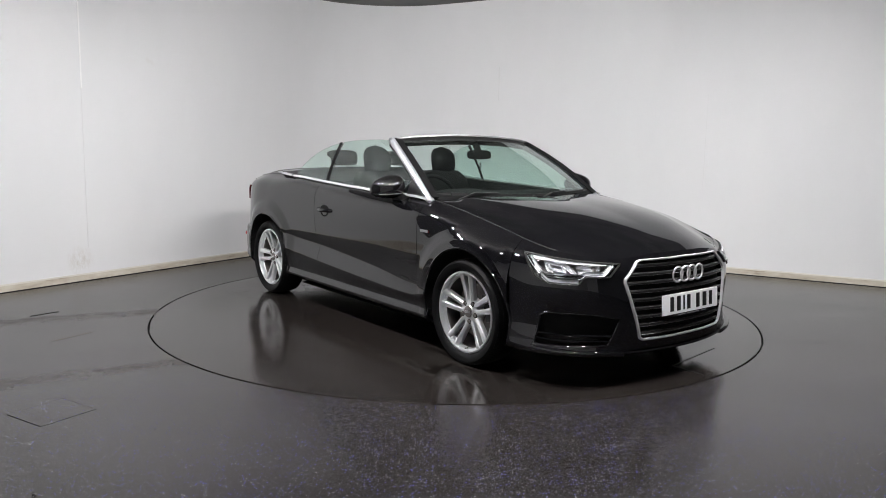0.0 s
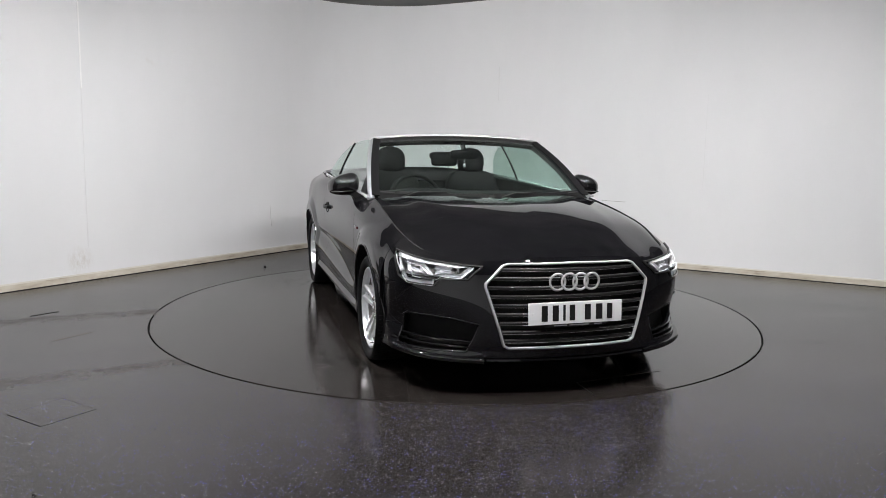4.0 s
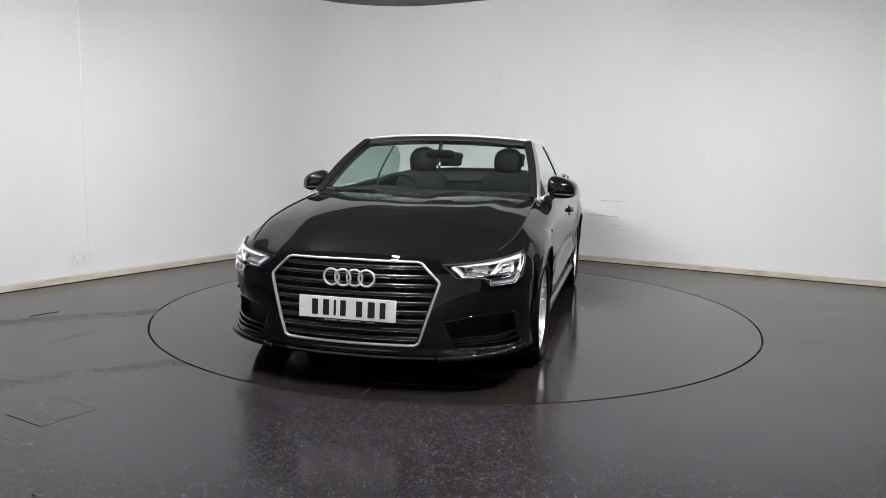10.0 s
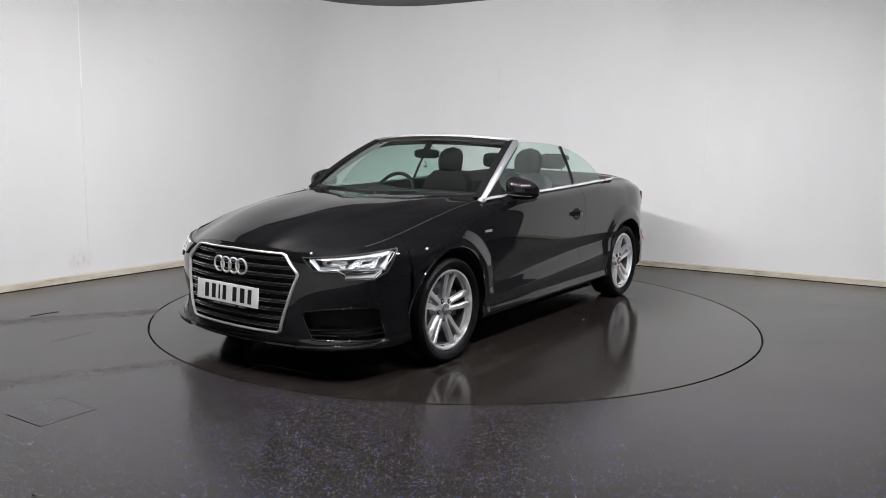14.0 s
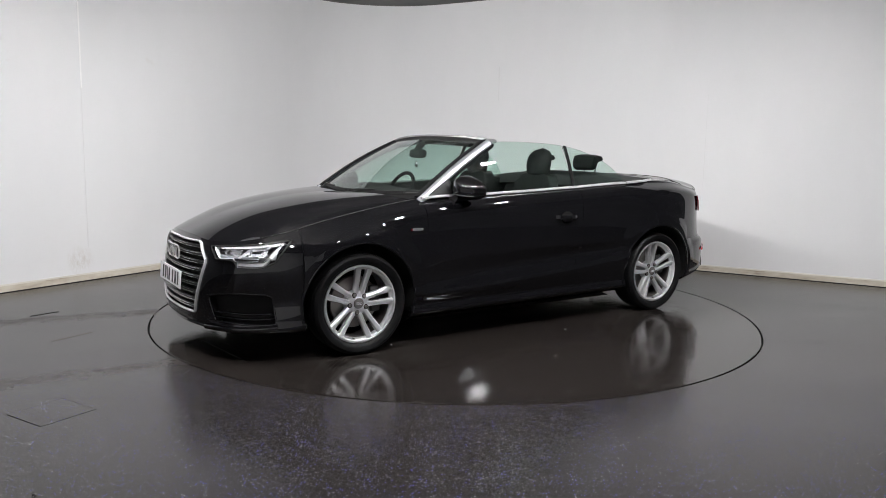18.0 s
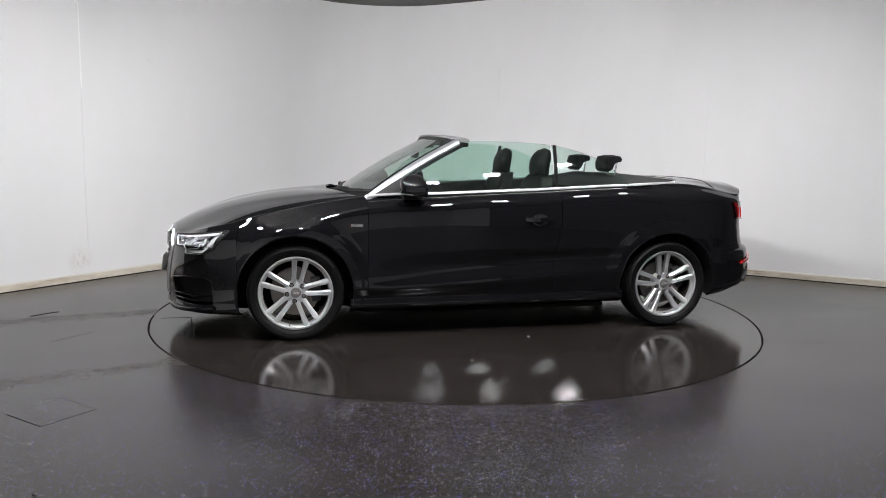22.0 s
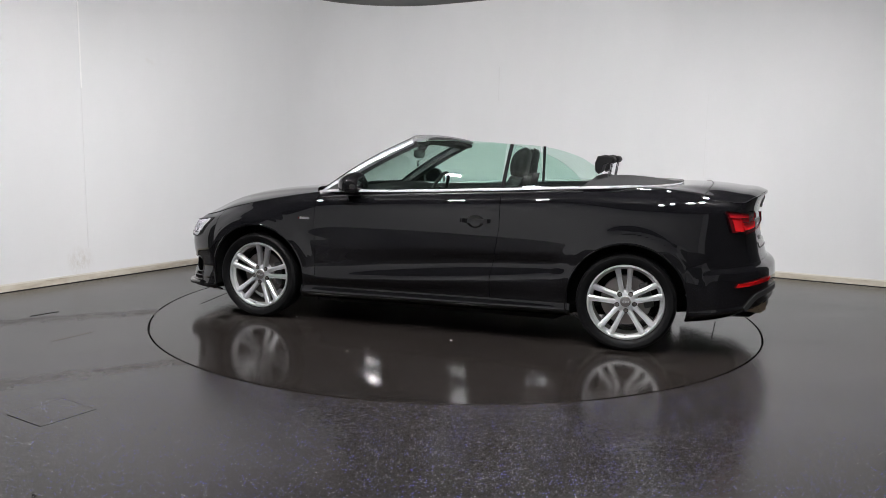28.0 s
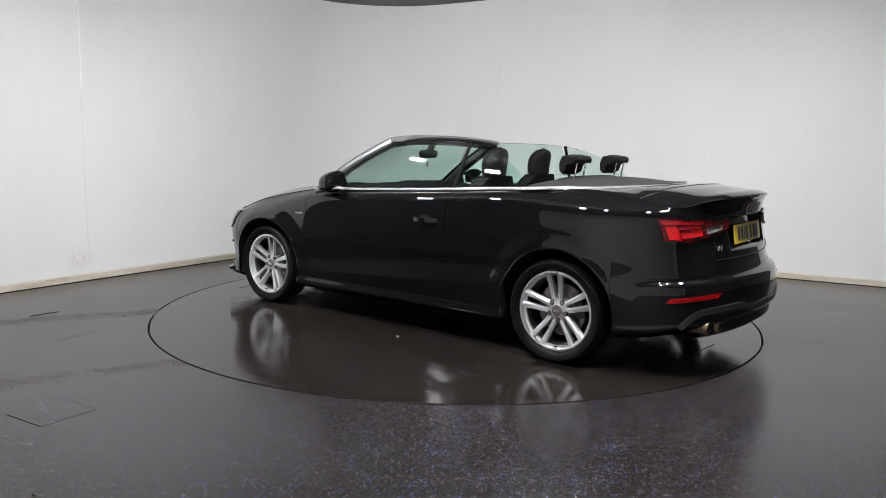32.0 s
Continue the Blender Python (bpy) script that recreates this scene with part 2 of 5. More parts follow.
# ---- mesh helpers ----
def part(name, bm, material, parent, label="", smooth=True):
    """Links a bmesh as one mesh object under a thing or a part."""
    bmesh.ops.recalc_face_normals(bm, faces=bm.faces[:])
    me = bpy.data.meshes.new(name)
    bm.to_mesh(me)
    bm.free()
    me.materials.append(material)
    if smooth:
        me.polygons.foreach_set("use_smooth", [True] * len(me.polygons))
        me.set_sharp_from_angle(angle=radians(38))
    ob = new(name, me)
    if parent is not None:
        ob.parent = parent
    if label:
        tagged(ob, label)
    return ob


def grid_into(bm, P, keep=None):
    """Adds a sheet of points P[i][j] to bm. keep: faces to keep."""
    ni, nj = len(P), len(P[0])
    vs = [[bm.verts.new(tuple(map(float, P[i][j]))) for j in range(nj)] for i in range(ni)]
    for i in range(ni - 1):
        for j in range(nj - 1):
            if keep is None or keep[i][j]:
                bm.faces.new((vs[i][j], vs[i + 1][j], vs[i + 1][j + 1], vs[i][j + 1]))
    return vs


def thick_sheet(P, depth, keep=None, flip=False):
    """A sheet with its rim folded inwards by depth along the normal, so that panels show an edge."""
    P = np.asarray(P, float)
    bm = bmesh.new()
    grid_into(bm, P, keep)
    bmesh.ops.delete(bm, geom=[v for v in bm.verts if not v.link_faces], context="VERTS")
    bm.normal_update()
    s = -1 if flip else 1
    rim = [e for e in bm.edges if len(e.link_faces) == 1]
    inner = {}
    for e in rim:
        for v in e.verts:
            if v not in inner:
                inner[v] = (v.co - v.normal * depth * s)
    made = {v: bm.verts.new(c) for v, c in inner.items()}
    for e in rim:
        a, b = e.verts
        bm.faces.new((a, b, made[b], made[a]))
    return bm


def sheet(P):
    bm = bmesh.new()
    grid_into(bm, P)
    return bm


def box_bm(sx, sy, sz, at=(0, 0, 0), bev=0.0, seg=2, turn=(0, 0, 0), bm=None):
    b2 = bmesh.new()
    bmesh.ops.create_cube(b2, size=1)
    bmesh.ops.scale(b2, vec=(sx, sy, sz), verts=b2.verts[:])
    if bev > 0:
        bmesh.ops.bevel(b2, geom=b2.edges[:], offset=bev, segments=seg, profile=0.6, affect="EDGES")
    bmesh.ops.transform(b2, matrix=pose(*at, *turn), verts=b2.verts[:])
    if bm is None:
        return b2
    me = bpy.data.meshes.new("tmp")
    b2.to_mesh(me)
    b2.free()
    bm.from_mesh(me)
    bpy.data.meshes.remove(me)
    return bm


def lathe(profile, seg=64, axis="y", at=(0, 0, 0), closed=False):
    """Turns a profile of (radius, offset along the axis) round that axis."""
    bm = bmesh.new()
    rows = []
    for k in range(seg):
        a = 2 * math.pi * k / seg
        c, s = math.cos(a), math.sin(a)
        row = []
        for r, o in profile:
            p = {"y": (r * c, o, r * s), "z": (r * c, r * s, o), "x": (o, r * c, r * s)}[axis]
            row.append(bm.verts.new((p[0] + at[0], p[1] + at[1], p[2] + at[2])))
        rows.append(row)
    n = len(profile)
    for k in range(seg):
        a, b = rows[k], rows[(k + 1) % seg]
        for j in range(n if closed else n - 1):
            j2 = (j + 1) % n
            bm.faces.new((a[j], b[j], b[j2], a[j2]))
    bmesh.ops.remove_doubles(bm, verts=bm.verts[:], dist=1e-5)
    return bm


def sweep(path, section, up=(0, 0, 1), caps=True, closed=False, scale=None, bm=None):
    """Sweeps a section of (side, up) offsets along a path."""
    bm = bm or bmesh.new()
    path = [Vector(p) for p in path]
    n = len(path)
    rows = []
    for i, p in enumerate(path):
        a = path[(i - 1) % n] if (closed or i > 0) else p
        b = path[(i + 1) % n] if (closed or i < n - 1) else p
        d = (b - a).normalized()
        side = d.cross(Vector(up)).normalized()
        u = side.cross(d).normalized()
        k = scale[i] if scale is not None else 1.0
        rows.append([bm.verts.new(p + side * (x * k) + u * (y * k)) for x, y in section])
    m = len(section)
    for i in range(n if closed else n - 1):
        a, b = rows[i], rows[(i + 1) % n]
        for j in range(m):
            bm.faces.new((a[j], a[(j + 1) % m], b[(j + 1) % m], b[j]))
    if caps and not closed:
        bm.faces.new(rows[0])
        bm.faces.new(rows[-1][::-1])
    return bm


def round_section(r, seg=10, squash=1.0):
    return [(r * math.cos(2 * math.pi * k / seg), r * squash * math.sin(2 * math.pi * k / seg)) for k in range(seg)]


def flip_y(bm):
    bmesh.ops.scale(bm, vec=(1, -1, 1), verts=bm.verts[:])
    bmesh.ops.reverse_faces(bm, faces=bm.faces[:])
    return bm


def both(name, make, material, parent, label="", smooth=True):
    """A part on the left side and its mirror image on the right."""
    return (part(name, make(), material, parent, label, smooth), part(name, flip_y(make()), material, parent, label, smooth))


def spline(xs, ys, q):
    """Smooth curve through (xs, ys) with limited slopes, at q."""
    xs, ys, q = np.asarray(xs, float), np.asarray(ys, float), np.asarray(q, float)
    h = np.diff(xs)
    s = np.diff(ys, axis=0) / (h[:, None] if ys.ndim > 1 else h)
    m = np.zeros_like(ys)
    hh = h[:, None] if ys.ndim > 1 else h
    m[1:-1] = (s[:-1] * hh[1:] + s[1:] * hh[:-1]) / (hh[1:] + hh[:-1])
    m[0], m[-1] = s[0], s[-1]
    i = np.clip(np.searchsorted(xs, q, side="right") - 1, 0, len(xs) - 2)
    t = (q - xs[i]) / h[i]
    if ys.ndim > 1:
        t = t[..., None]
        hi = h[i][..., None]
    else:
        hi = h[i]
    return ((2 * t**3 - 3 * t**2 + 1) * ys[i] + (t**3 - 2 * t**2 + t) * hi * m[i]
            + (-2 * t**3 + 3 * t**2) * ys[i + 1] + (t**3 - t**2) * hi * m[i + 1])


# ---- the room ----


def wall_path():
    """The foot of the two white walls and the rounded corner between them."""
    half = math.acos(LEFT_WAY.dot(RIGHT_WAY)) / 2
    run = FILLET / math.tan(half)
    a, b = CORNER + LEFT_WAY * run, CORNER + RIGHT_WAY * run
    mid = CORNER + (LEFT_WAY + RIGHT_WAY).normalized() * (FILLET / math.sin(half))
    pts = [CORNER + LEFT_WAY * 5.35, a]
    a0 = math.atan2(a.y - mid.y, a.x - mid.x)
    a1 = math.atan2(b.y - mid.y, b.x - mid.x)
    while a1 > a0:
        a1 -= 2 * math.pi
    for k in range(1, 16):
        w = a0 + (a1 - a0) * k / 16
        pts.append(mid + FILLET * Vector((math.cos(w), math.sin(w))))
    pts += [b, CORNER + RIGHT_WAY * 6.55]
    return pts


def strip_along(path, out0, out1, z0, z1, close=True):
    """A wall-like solid along a path, between two offsets to its outer side and two heights."""
    n = len(path)
    bm = bmesh.new()
    rows = []
    for i, p in enumerate(path):
        a, b = path[max(i - 1, 0)], path[min(i + 1, n - 1)]
        d = (b - a).normalized()
        o = Vector((-d.y, d.x))
        q0, q1 = p + o * out0, p + o * out1
        rows.append([bm.verts.new((q0.x, q0.y, z0)), bm.verts.new((q0.x, q0.y, z1)),
                     bm.verts.new((q1.x, q1.y, z1)), bm.verts.new((q1.x, q1.y, z0))])
    for a, b in zip(rows, rows[1:]):
        for j in range(4):
            bm.faces.new((a[j], a[(j + 1) % 4], b[(j + 1) % 4], b[j]))
    bm.faces.new(rows[0])
    bm.faces.new(rows[-1][::-1])
    return bm


def build_room():
    path = wall_path()
    wall = wall_things["wall"] = part("wall_north", strip_along(path, 0.0, 0.12, -0.02, CEILING_Z), WALL, None)
    tagged(wall, "white painted studio wall with a rounded corner and faint stains", "wall", kind="structure")
    # skirting: a board with a rounded top, set on the wall's face
    board = part("baseboard", strip_along(path, -0.016, -0.001, 0.0, 0.056), SKIRT, None)
    tagged(board, "cream skirting board with brown grime along the wall", "baseboard", kind="structure")
    part("bead", strip_along(path, -0.013, -0.001, 0.056, 0.068), SKIRTTOP, board, "paler top edge")
    part("floor_joint", strip_along(path, -0.021, -0.0165, 0.0, 0.006), DARKSEAM, board, "thin black strip along the foot of the skirting")
    # white walls that close the room behind the camera, and unseen dark ones added to darken the car's reflections; the
    # wheel tracks lead to the west one
    r_end = CORNER + RIGHT_WAY * 10.5
    corner_w = CORNER + LEFT_WAY * 8.4
    far = corner_w + (r_end - CORNER)
    jamb = corner_w + (far - corner_w) * 0.10
    jamb_e = far + (r_end - far) * 0.10
    tagged(part("wall_west", strip_along([jamb, corner_w, path[0]], 0.0, 0.12, -0.02, CEILING_Z), DARKWALL, None),
           "plain dark wall out of view, added for dark reflections on the car", "wall", kind="structure")
    tagged(part("wall_east", strip_along([path[-1], r_end, jamb_e], 0.0, 0.12, -0.02, CEILING_Z), DARKWALL, None),
           "plain dark wall out of view beside the white one, added for dark reflections", "wall", kind="structure")
    tagged(part("wall_south", strip_along([jamb_e, far, jamb], 0.0, 0.12, -0.02, CEILING_Z), WALL, None),
           "plain white painted studio wall", "wall", kind="structure")
    # ceiling
    bm = bmesh.new()
    ring = [bm.verts.new((p.x, p.y, CEILING_Z + z)) for z in (0, 0.1) for p in (*path, r_end, far, corner_w)]
    k = len(ring) // 2
    bm.faces.new(ring[:k])
    bm.faces.new(ring[k:][::-1])
    for i in range(k):
        bm.faces.new((ring[i], ring[(i + 1) % k], ring[k + (i + 1) % k], ring[k + i]))
    tagged(part("ceiling", bm, CEIL, None, smooth=False), "matt dark grey studio ceiling", "ceiling", kind="structure")
    # floor with a round opening for the turntable
    bm = bmesh.new()
    seg = 256
    rows = []
    for i in range(seg):
        a = 2 * math.pi * i / seg
        c, s = math.cos(a), math.sin(a)
        rows.append([bm.verts.new((AXIS[0] + r * c, AXIS[1] + r * s, z))
                     for r, z in ((RING, -0.06), (RING, -0.002), (RING + 0.002, 0.0), (4.0, 0.0), (13.0, 0.0))])
    for i in range(seg):
        a, b = rows[i], rows[(i + 1) % seg]
        for j in range(4):
            bm.faces.new((a[j], b[j], b[j + 1], a[j + 1]))
    fl = wall_things["floor"] = part("floor", bm, FLOOR, None, smooth=False)
    tagged(fl, "dark grey speckled vinyl floor with a dull sheen", "floor", kind="structure")
    pit = part("pit", lathe([(0.0, -0.06), (RING + 0.03, -0.06), (RING + 0.03, -0.05)], 96, "z", (*AXIS, 0)), DARKMARK, fl)


def build_turntable():
    disc = tagged(new("turntable"), "round dark vinyl turntable flush with the floor", "turntable")
    disc.location = (*AXIS, 0)
    r = RING - 0.011
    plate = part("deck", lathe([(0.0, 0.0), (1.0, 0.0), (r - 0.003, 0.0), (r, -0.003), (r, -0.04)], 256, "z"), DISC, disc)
    for (x0, y0, x1, y1) in ((1.967, .057, 1.886, .625), (2.17, .05, 1.967, .057), (-1.95, -.25, -1.90, .30)):
        d = Vector((x1 - x0, y1 - y0, 0))
        bm = box_bm(d.length, 0.006, 0.002, ((x0 + x1) / 2, (y0 + y1) / 2, 0.0005), turn=(0, 0, math.degrees(math.atan2(d.y, d.x))))
        part("seam", bm, DARKMARK, disc, "thin dark cut in the vinyl", False)
    for (x, y, s) in ((-0.275, 0.98, 0.014), (0.243, 1.455, 0.007), (0.981, 0.737, 0.007)):
        part("fleck", box_bm(s, s * 0.7, 0.003, (x, y, 0.0015), 0.001, 1), PALEMARK, disc, "small pale fleck")
    return disc


def lamp_at(m):
    """A small floodlight: stem up to the ceiling, housing, glowing diffuser."""
    ob = tagged(new("ceiling_lamp"), "small white floodlight tilted inwards, switched on", "ceiling lamp", "ceiling lamps")
    ob.matrix_basis = m
    part("stem", box_bm(0.05, 0.04, 0.2, (0, 0, 0.10), 0.006), HOUSING, ob)
    part("housing", box_bm(0.20, 0.13, 0.05, (0, 0, 0), 0.008), HOUSING, ob)
    part("diffuser", box_bm(0.155, 0.09, 0.036, (0, 0, -0.042), 0.003), LAMPGLASS, ob, "glowing white diffuser")
    part("visor", box_bm(0.20, 0.008, 0.038, (0, 0.054, -0.041), 0.002), HOUSING, ob)
    for x in (-0.088, 0.088):
        part("side_shield", box_bm(0.008, 0.098, 0.038, (x, 0, -0.041), 0.002), HOUSING, ob)
    return ob


def build_lamps():
    """The lamps hang on an arc over the near side of the turntable."""
    first = None
    for a, r, tilt in ((192, 2.48, 50), (213, 2.40, 50), (239.5, 2.58, 50), (256, 3.0, 50), (288, 2.92, 45), (301.5, 2.58, 30), (320, 2.45, 7), (339, 2.36, 1)):
        w = radians(a)
        m = pose(AXIS[0] + r * math.cos(w), AXIS[1] + r * math.sin(w), CEILING_Z - 0.14, 0, 0, a + 90) @ pose(0, 0, 0, tilt)
        if first is None:
            first = lamp_at(m)
        else:
            copy_thing(first, m)


def on_wall(way, along, z, out=0.003):
    """A place on one of the white walls, that far from the corner."""
    n = Vector((-LEFT_WAY.y, LEFT_WAY.x)) if way is LEFT_WAY else Vector((RIGHT_WAY.y, -RIGHT_WAY.x))
    if n.dot(Vector((0, -1))) < 0:
        n = -n
    p = CORNER + way * along + n * out
    return p.x, p.y, z


def wall_mark(way, along, z0, z1, width, material, label, lean=0.0):
    w = wall_things["wall"]
    a, b = on_wall(way, along, z0), on_wall(way, along + lean, z1)
    d = Vector(b) - Vector(a)
    rz = math.degrees(math.atan2(way.y, way.x))
    mid = [(i + j) / 2 for i, j in zip(a, b)]
    tilt = math.degrees(math.atan2(d.x * way.x + d.y * way.y, d.z))
    bm = box_bm(width, 0.004, d.length, turn=(0, tilt, 0))
    bmesh.ops.transform(bm, matrix=pose(*mid, 0, 0, rz), verts=bm.verts[:])
    part("wall_mark", bm, material, w, label, False)


wall_things = {}


def build_marks():
    L, R = LEFT_WAY, RIGHT_WAY
    wall_mark(L, 3.90, 1.72, 2.99, 0.012, PALEMARK, "pale filled joint")
    wall_mark(L, 3.905, 0.30, 1.72, 0.004, JOINT, "faint joint")
    wall_mark(L, 1.63, 0.32, 0.56, 0.006, FAINT, "grey scuff", 0.02)
    wall_mark(R, 2.03, 1.83, 2.22, 0.003, FAINT, "fine crack")
    wall_mark(R, 4.42, 0.9, 1.85, 0.004, JOINT, "faint joint")
    wall_mark(R, 3.34, 0.700, 0.694, 0.005, MARK, "grey scratch", 0.27)
    wall_mark(R, 3.19, 0.532, 0.526, 0.005, MARK, "grey scratch", 0.34)
    wall_mark(R, 3.42, 0.43, 0.425, 0.004, MARK, "grey scratch", 0.16)
    # service cover and slots in the floor
    hatch = tagged(new("floor_hatch"), "small vinyl-covered service hatch set flush in the floor", "floor hatch")
    hatch.matrix_basis = pose(-1.785, 3.238, 0.0, 0, 0, -31)
    part("cover", box_bm(0.262, 0.262, 0.003, (0, 0, -0.0003), 0.0008, 1), FLOOR, hatch)
    for x, y, sx, sy in ((0, .132, .266, .0016), (0, -.132, .266, .0022), (.132, 0, .0012, .262), (-.132, 0, .0016, .262)):
        part("edge_gap", box_bm(sx, sy, .003, (x, y, -.0002)), DARKSEAM, hatch, "thin dirty gap", False)
    for (x0, y0, x1, y1, w, m, label) in ((-2.944, 5.119, -2.821, 5.277, .018, DARKMARK, "dark slot"), (-2.437, 4.448, -2.294, 4.703, .006, GRIME, "dirty seam"),
                                          (-2.05, 3.0, -2.6, 3.9, .004, GRIME, "dirty seam")):
        d = Vector((x1 - x0, y1 - y0))
        bm = box_bm(d.length, w, .002, ((x0 + x1) / 2, (y0 + y1) / 2, .0006), turn=(0, 0, math.degrees(math.atan2(d.y, d.x))))
        part("floor_seam", bm, m, wall_things["floor"], label, False)
    for k, (x, y, s) in enumerate(((-1.837, 7.478, .03), (-1.242, 3.057, .008), (-1.419, 2.427, .014), (2.05, 3.6, .006))):
        bm = bmesh.new()
        bmesh.ops.create_icosphere(bm, subdivisions=2, radius=s / 2)
        for v in bm.verts:
            v.co *= 1 + .25 * noise.noise(v.co * 90 + Vector((k * 7, 0, 0)))
            v.co.z *= .6
        bmesh.ops.translate(bm, vec=(x, y, s * .26), verts=bm.verts[:])
        tagged(part("debris", bm, INK, None), "small dark crumb of dirt on the floor", "debris", "crumbs on the floor")


# ---- the car: the skin of its left half, as a net of stations (front to rear) and levels (sill to shoulder) ----
HUB_Z = 0.306
TYRE_R = 0.307
ARCH_R = 0.372


def station(x, y, nx, ny, *levels):
    """Points of one station: at (x, y), each level an inset along the outward way (nx, ny) and a height."""
    k = math.hypot(nx, ny)
    return [(x - nx / k * d, y - ny / k * d, z) for d, z in levels]


NET = np.array([
    station(2.170, 0.00, 1, 0, (.11, .165), (.03, .178), (.010, .235), (.000, .33), (.004, .45), (.018, .57), (.040, .655), (.070, .697)),
    station(2.158, 0.22, 1, .10, (.11, .165), (.03, .178), (.010, .235), (.000, .33), (.004, .45), (.018, .57), (.040, .655), (.070, .696)),
    station(2.110, 0.44, 1, .32, (.10, .162), (.03, .176), (.012, .235), (.004, .33), (.008, .45), (.022, .57), (.044, .640), (.068, .678)),
    station(2.040, 0.61, 1, .65, (.09, .160), (.02, .175), (.014, .238), (.028, .32), (.014, .45), (.020, .57), (.052, .650), (.098, .682)),
    station(1.915, 0.765, .8, 1, (.08, .160), (.01, .176), (.012, .240), (.034, .32), (.010, .46), (.010, .58), (.048, .670), (.096, .708)),
    station(1.760, 0.850, .35, 1, (.07, .162), (.01, .180), (.006, .250), (.018, .34), (.004, .47), (.006, .59), (.050, .690), (.122, .738)),
    station(1.560, 0.890, .12, 1, (.06, .165), (.01, .190), (.000, .260), (.000, .36), (.000, .47), (-.003, .61), (.044, .722), (.124, .788)),
    station(1.300, 0.899, 0, 1, (.06, .165), (.01, .195), (.000, .260), (.000, .36), (.000, .47), (-.006, .64), (.044, .765), (.126, .843)),
    station(1.000, 0.894, 0, 1, (.06, .168), (.012, .200), (.012, .262), (.003, .335), (.010, .41), (.004, .60), (.030, .825), (.130, .896)),
    station(0.840, 0.893, 0, 1, (.06, .170), (.012, .202), (.020, .262), (.000, .325), (.013, .400), (.004, .595), (.026, .850), (.130, .918)),
    station(0.300, 0.894, 0, 1, (.06, .174), (.012, .206), (.022, .266), (.000, .345), (.030, .435), (.008, .595), (.022, .875), (.104, .938)),
    station(-0.450, 0.894, 0, 1, (.06, .180), (.012, .212), (.022, .272), (.000, .392), (.033, .490), (.008, .598), (.024, .905), (.098, .972)),
    station(-0.950, 0.896, 0, 1, (.06, .186), (.012, .216), (.014, .276), (.000, .425), (.016, .515), (.002, .62), (.024, .930), (.100, .998)),
    station(-1.300, 0.900, 0, 1, (.06, .190), (.012, .220), (.004, .276), (.000, .400), (.000, .53), (-.004, .67), (.032, .925), (.122, 1.002)),
    station(-1.600, 0.888, -.08, 1, (.06, .200), (.012, .232), (.000, .290), (.000, .400), (.002, .54), (.000, .675), (.034, .922), (.128, .992)),
    station(-1.825, 0.848, -.28, 1, (.06, .222), (.010, .255), (.000, .310), (.000, .492), (.020, .545), (.028, .67), (.046, .900), (.104, .957)),
    station(-1.990, 0.768, -.75, 1, (.07, .250), (.012, .285), (.000, .330), (.000, .505), (.032, .555), (.050, .67), (.062, .880), (.078, .937)),
    station(-2.100, 0.640, -1, .75, (.08, .270), (.014, .300), (.000, .345), (.000, .515), (.042, .565), (.068, .67), (.098, .884), (.090, .968)),
    station(-2.172, 0.440, -1, .32, (.10, .285), (.020, .312), (.000, .360), (.000, .520), (.048, .570), (.079, .68), (.110, .890), (.086, .984)),
    station(-2.216, 0.210, -1, .10, (.11, .290), (.024, .318), (.000, .365), (.000, .525), (.051, .575), (.084, .69), (.116, .896), (.084, .992)),
    station(-2.228, 0.000, -1, 0, (.11, .290), (.024, .318), (.000, .365), (.000, .525), (.052, .575), (.085, .69), (.116, .896), (.084, .995)),
])
N_S, N_V = NET.shape[0] - 1, NET.shape[1] - 1
CHORD = np.concatenate([[0], np.cumsum(np.linalg.norm(np.diff(NET[:, 3, :2], axis=0), axis=1))])
LEVEL = np.array([0, .35, 1, 2, 3, 4.4, 6.2, 7.4])
NET_TALL = NET.transpose(1, 0, 2).reshape(N_V + 1, -1)


def skin(c, v):
    """Points of the skin: c along the outline in metres from the nose, v the level (0 sill to 7.4 shoulder)."""
    c, v = np.broadcast_arrays(np.asarray(c, float), np.asarray(v, float))
    shape = c.shape
    c, v = c.ravel(), v.ravel()
    lv = spline(LEVEL, NET_TALL, v).reshape(-1, N_S + 1, 3)
    h = np.diff(CHORD)
    s = np.diff(lv, axis=1) / h[None, :, None]
    m = np.zeros_like(lv)
    m[:, 1:-1] = (s[:, :-1] * h[None, 1:, None] + s[:, 1:] * h[None, :-1, None]) / (h[1:] + h[:-1])[None, :, None]
    m[:, 0], m[:, -1] = s[:, 0], s[:, -1]
    m[:, 0, 0] = m[:, -1, 0] = 0
    m[:, 0, 2] = m[:, -1, 2] = 0
    i = np.clip(np.searchsorted(CHORD, c, side="right") - 1, 0, N_S - 1)
    k = np.arange(len(c))
    hi = h[i][:, None]
    t = ((c - CHORD[i]) / h[i])[:, None]
    p = ((2 * t**3 - 3 * t**2 + 1) * lv[k, i] + (t**3 - 2 * t**2 + t) * hi * m[k, i]
         + (-2 * t**3 + 3 * t**2) * lv[k, i + 1] + (t**3 - t**2) * hi * m[k, i + 1])
    return p.reshape(*shape, 3)


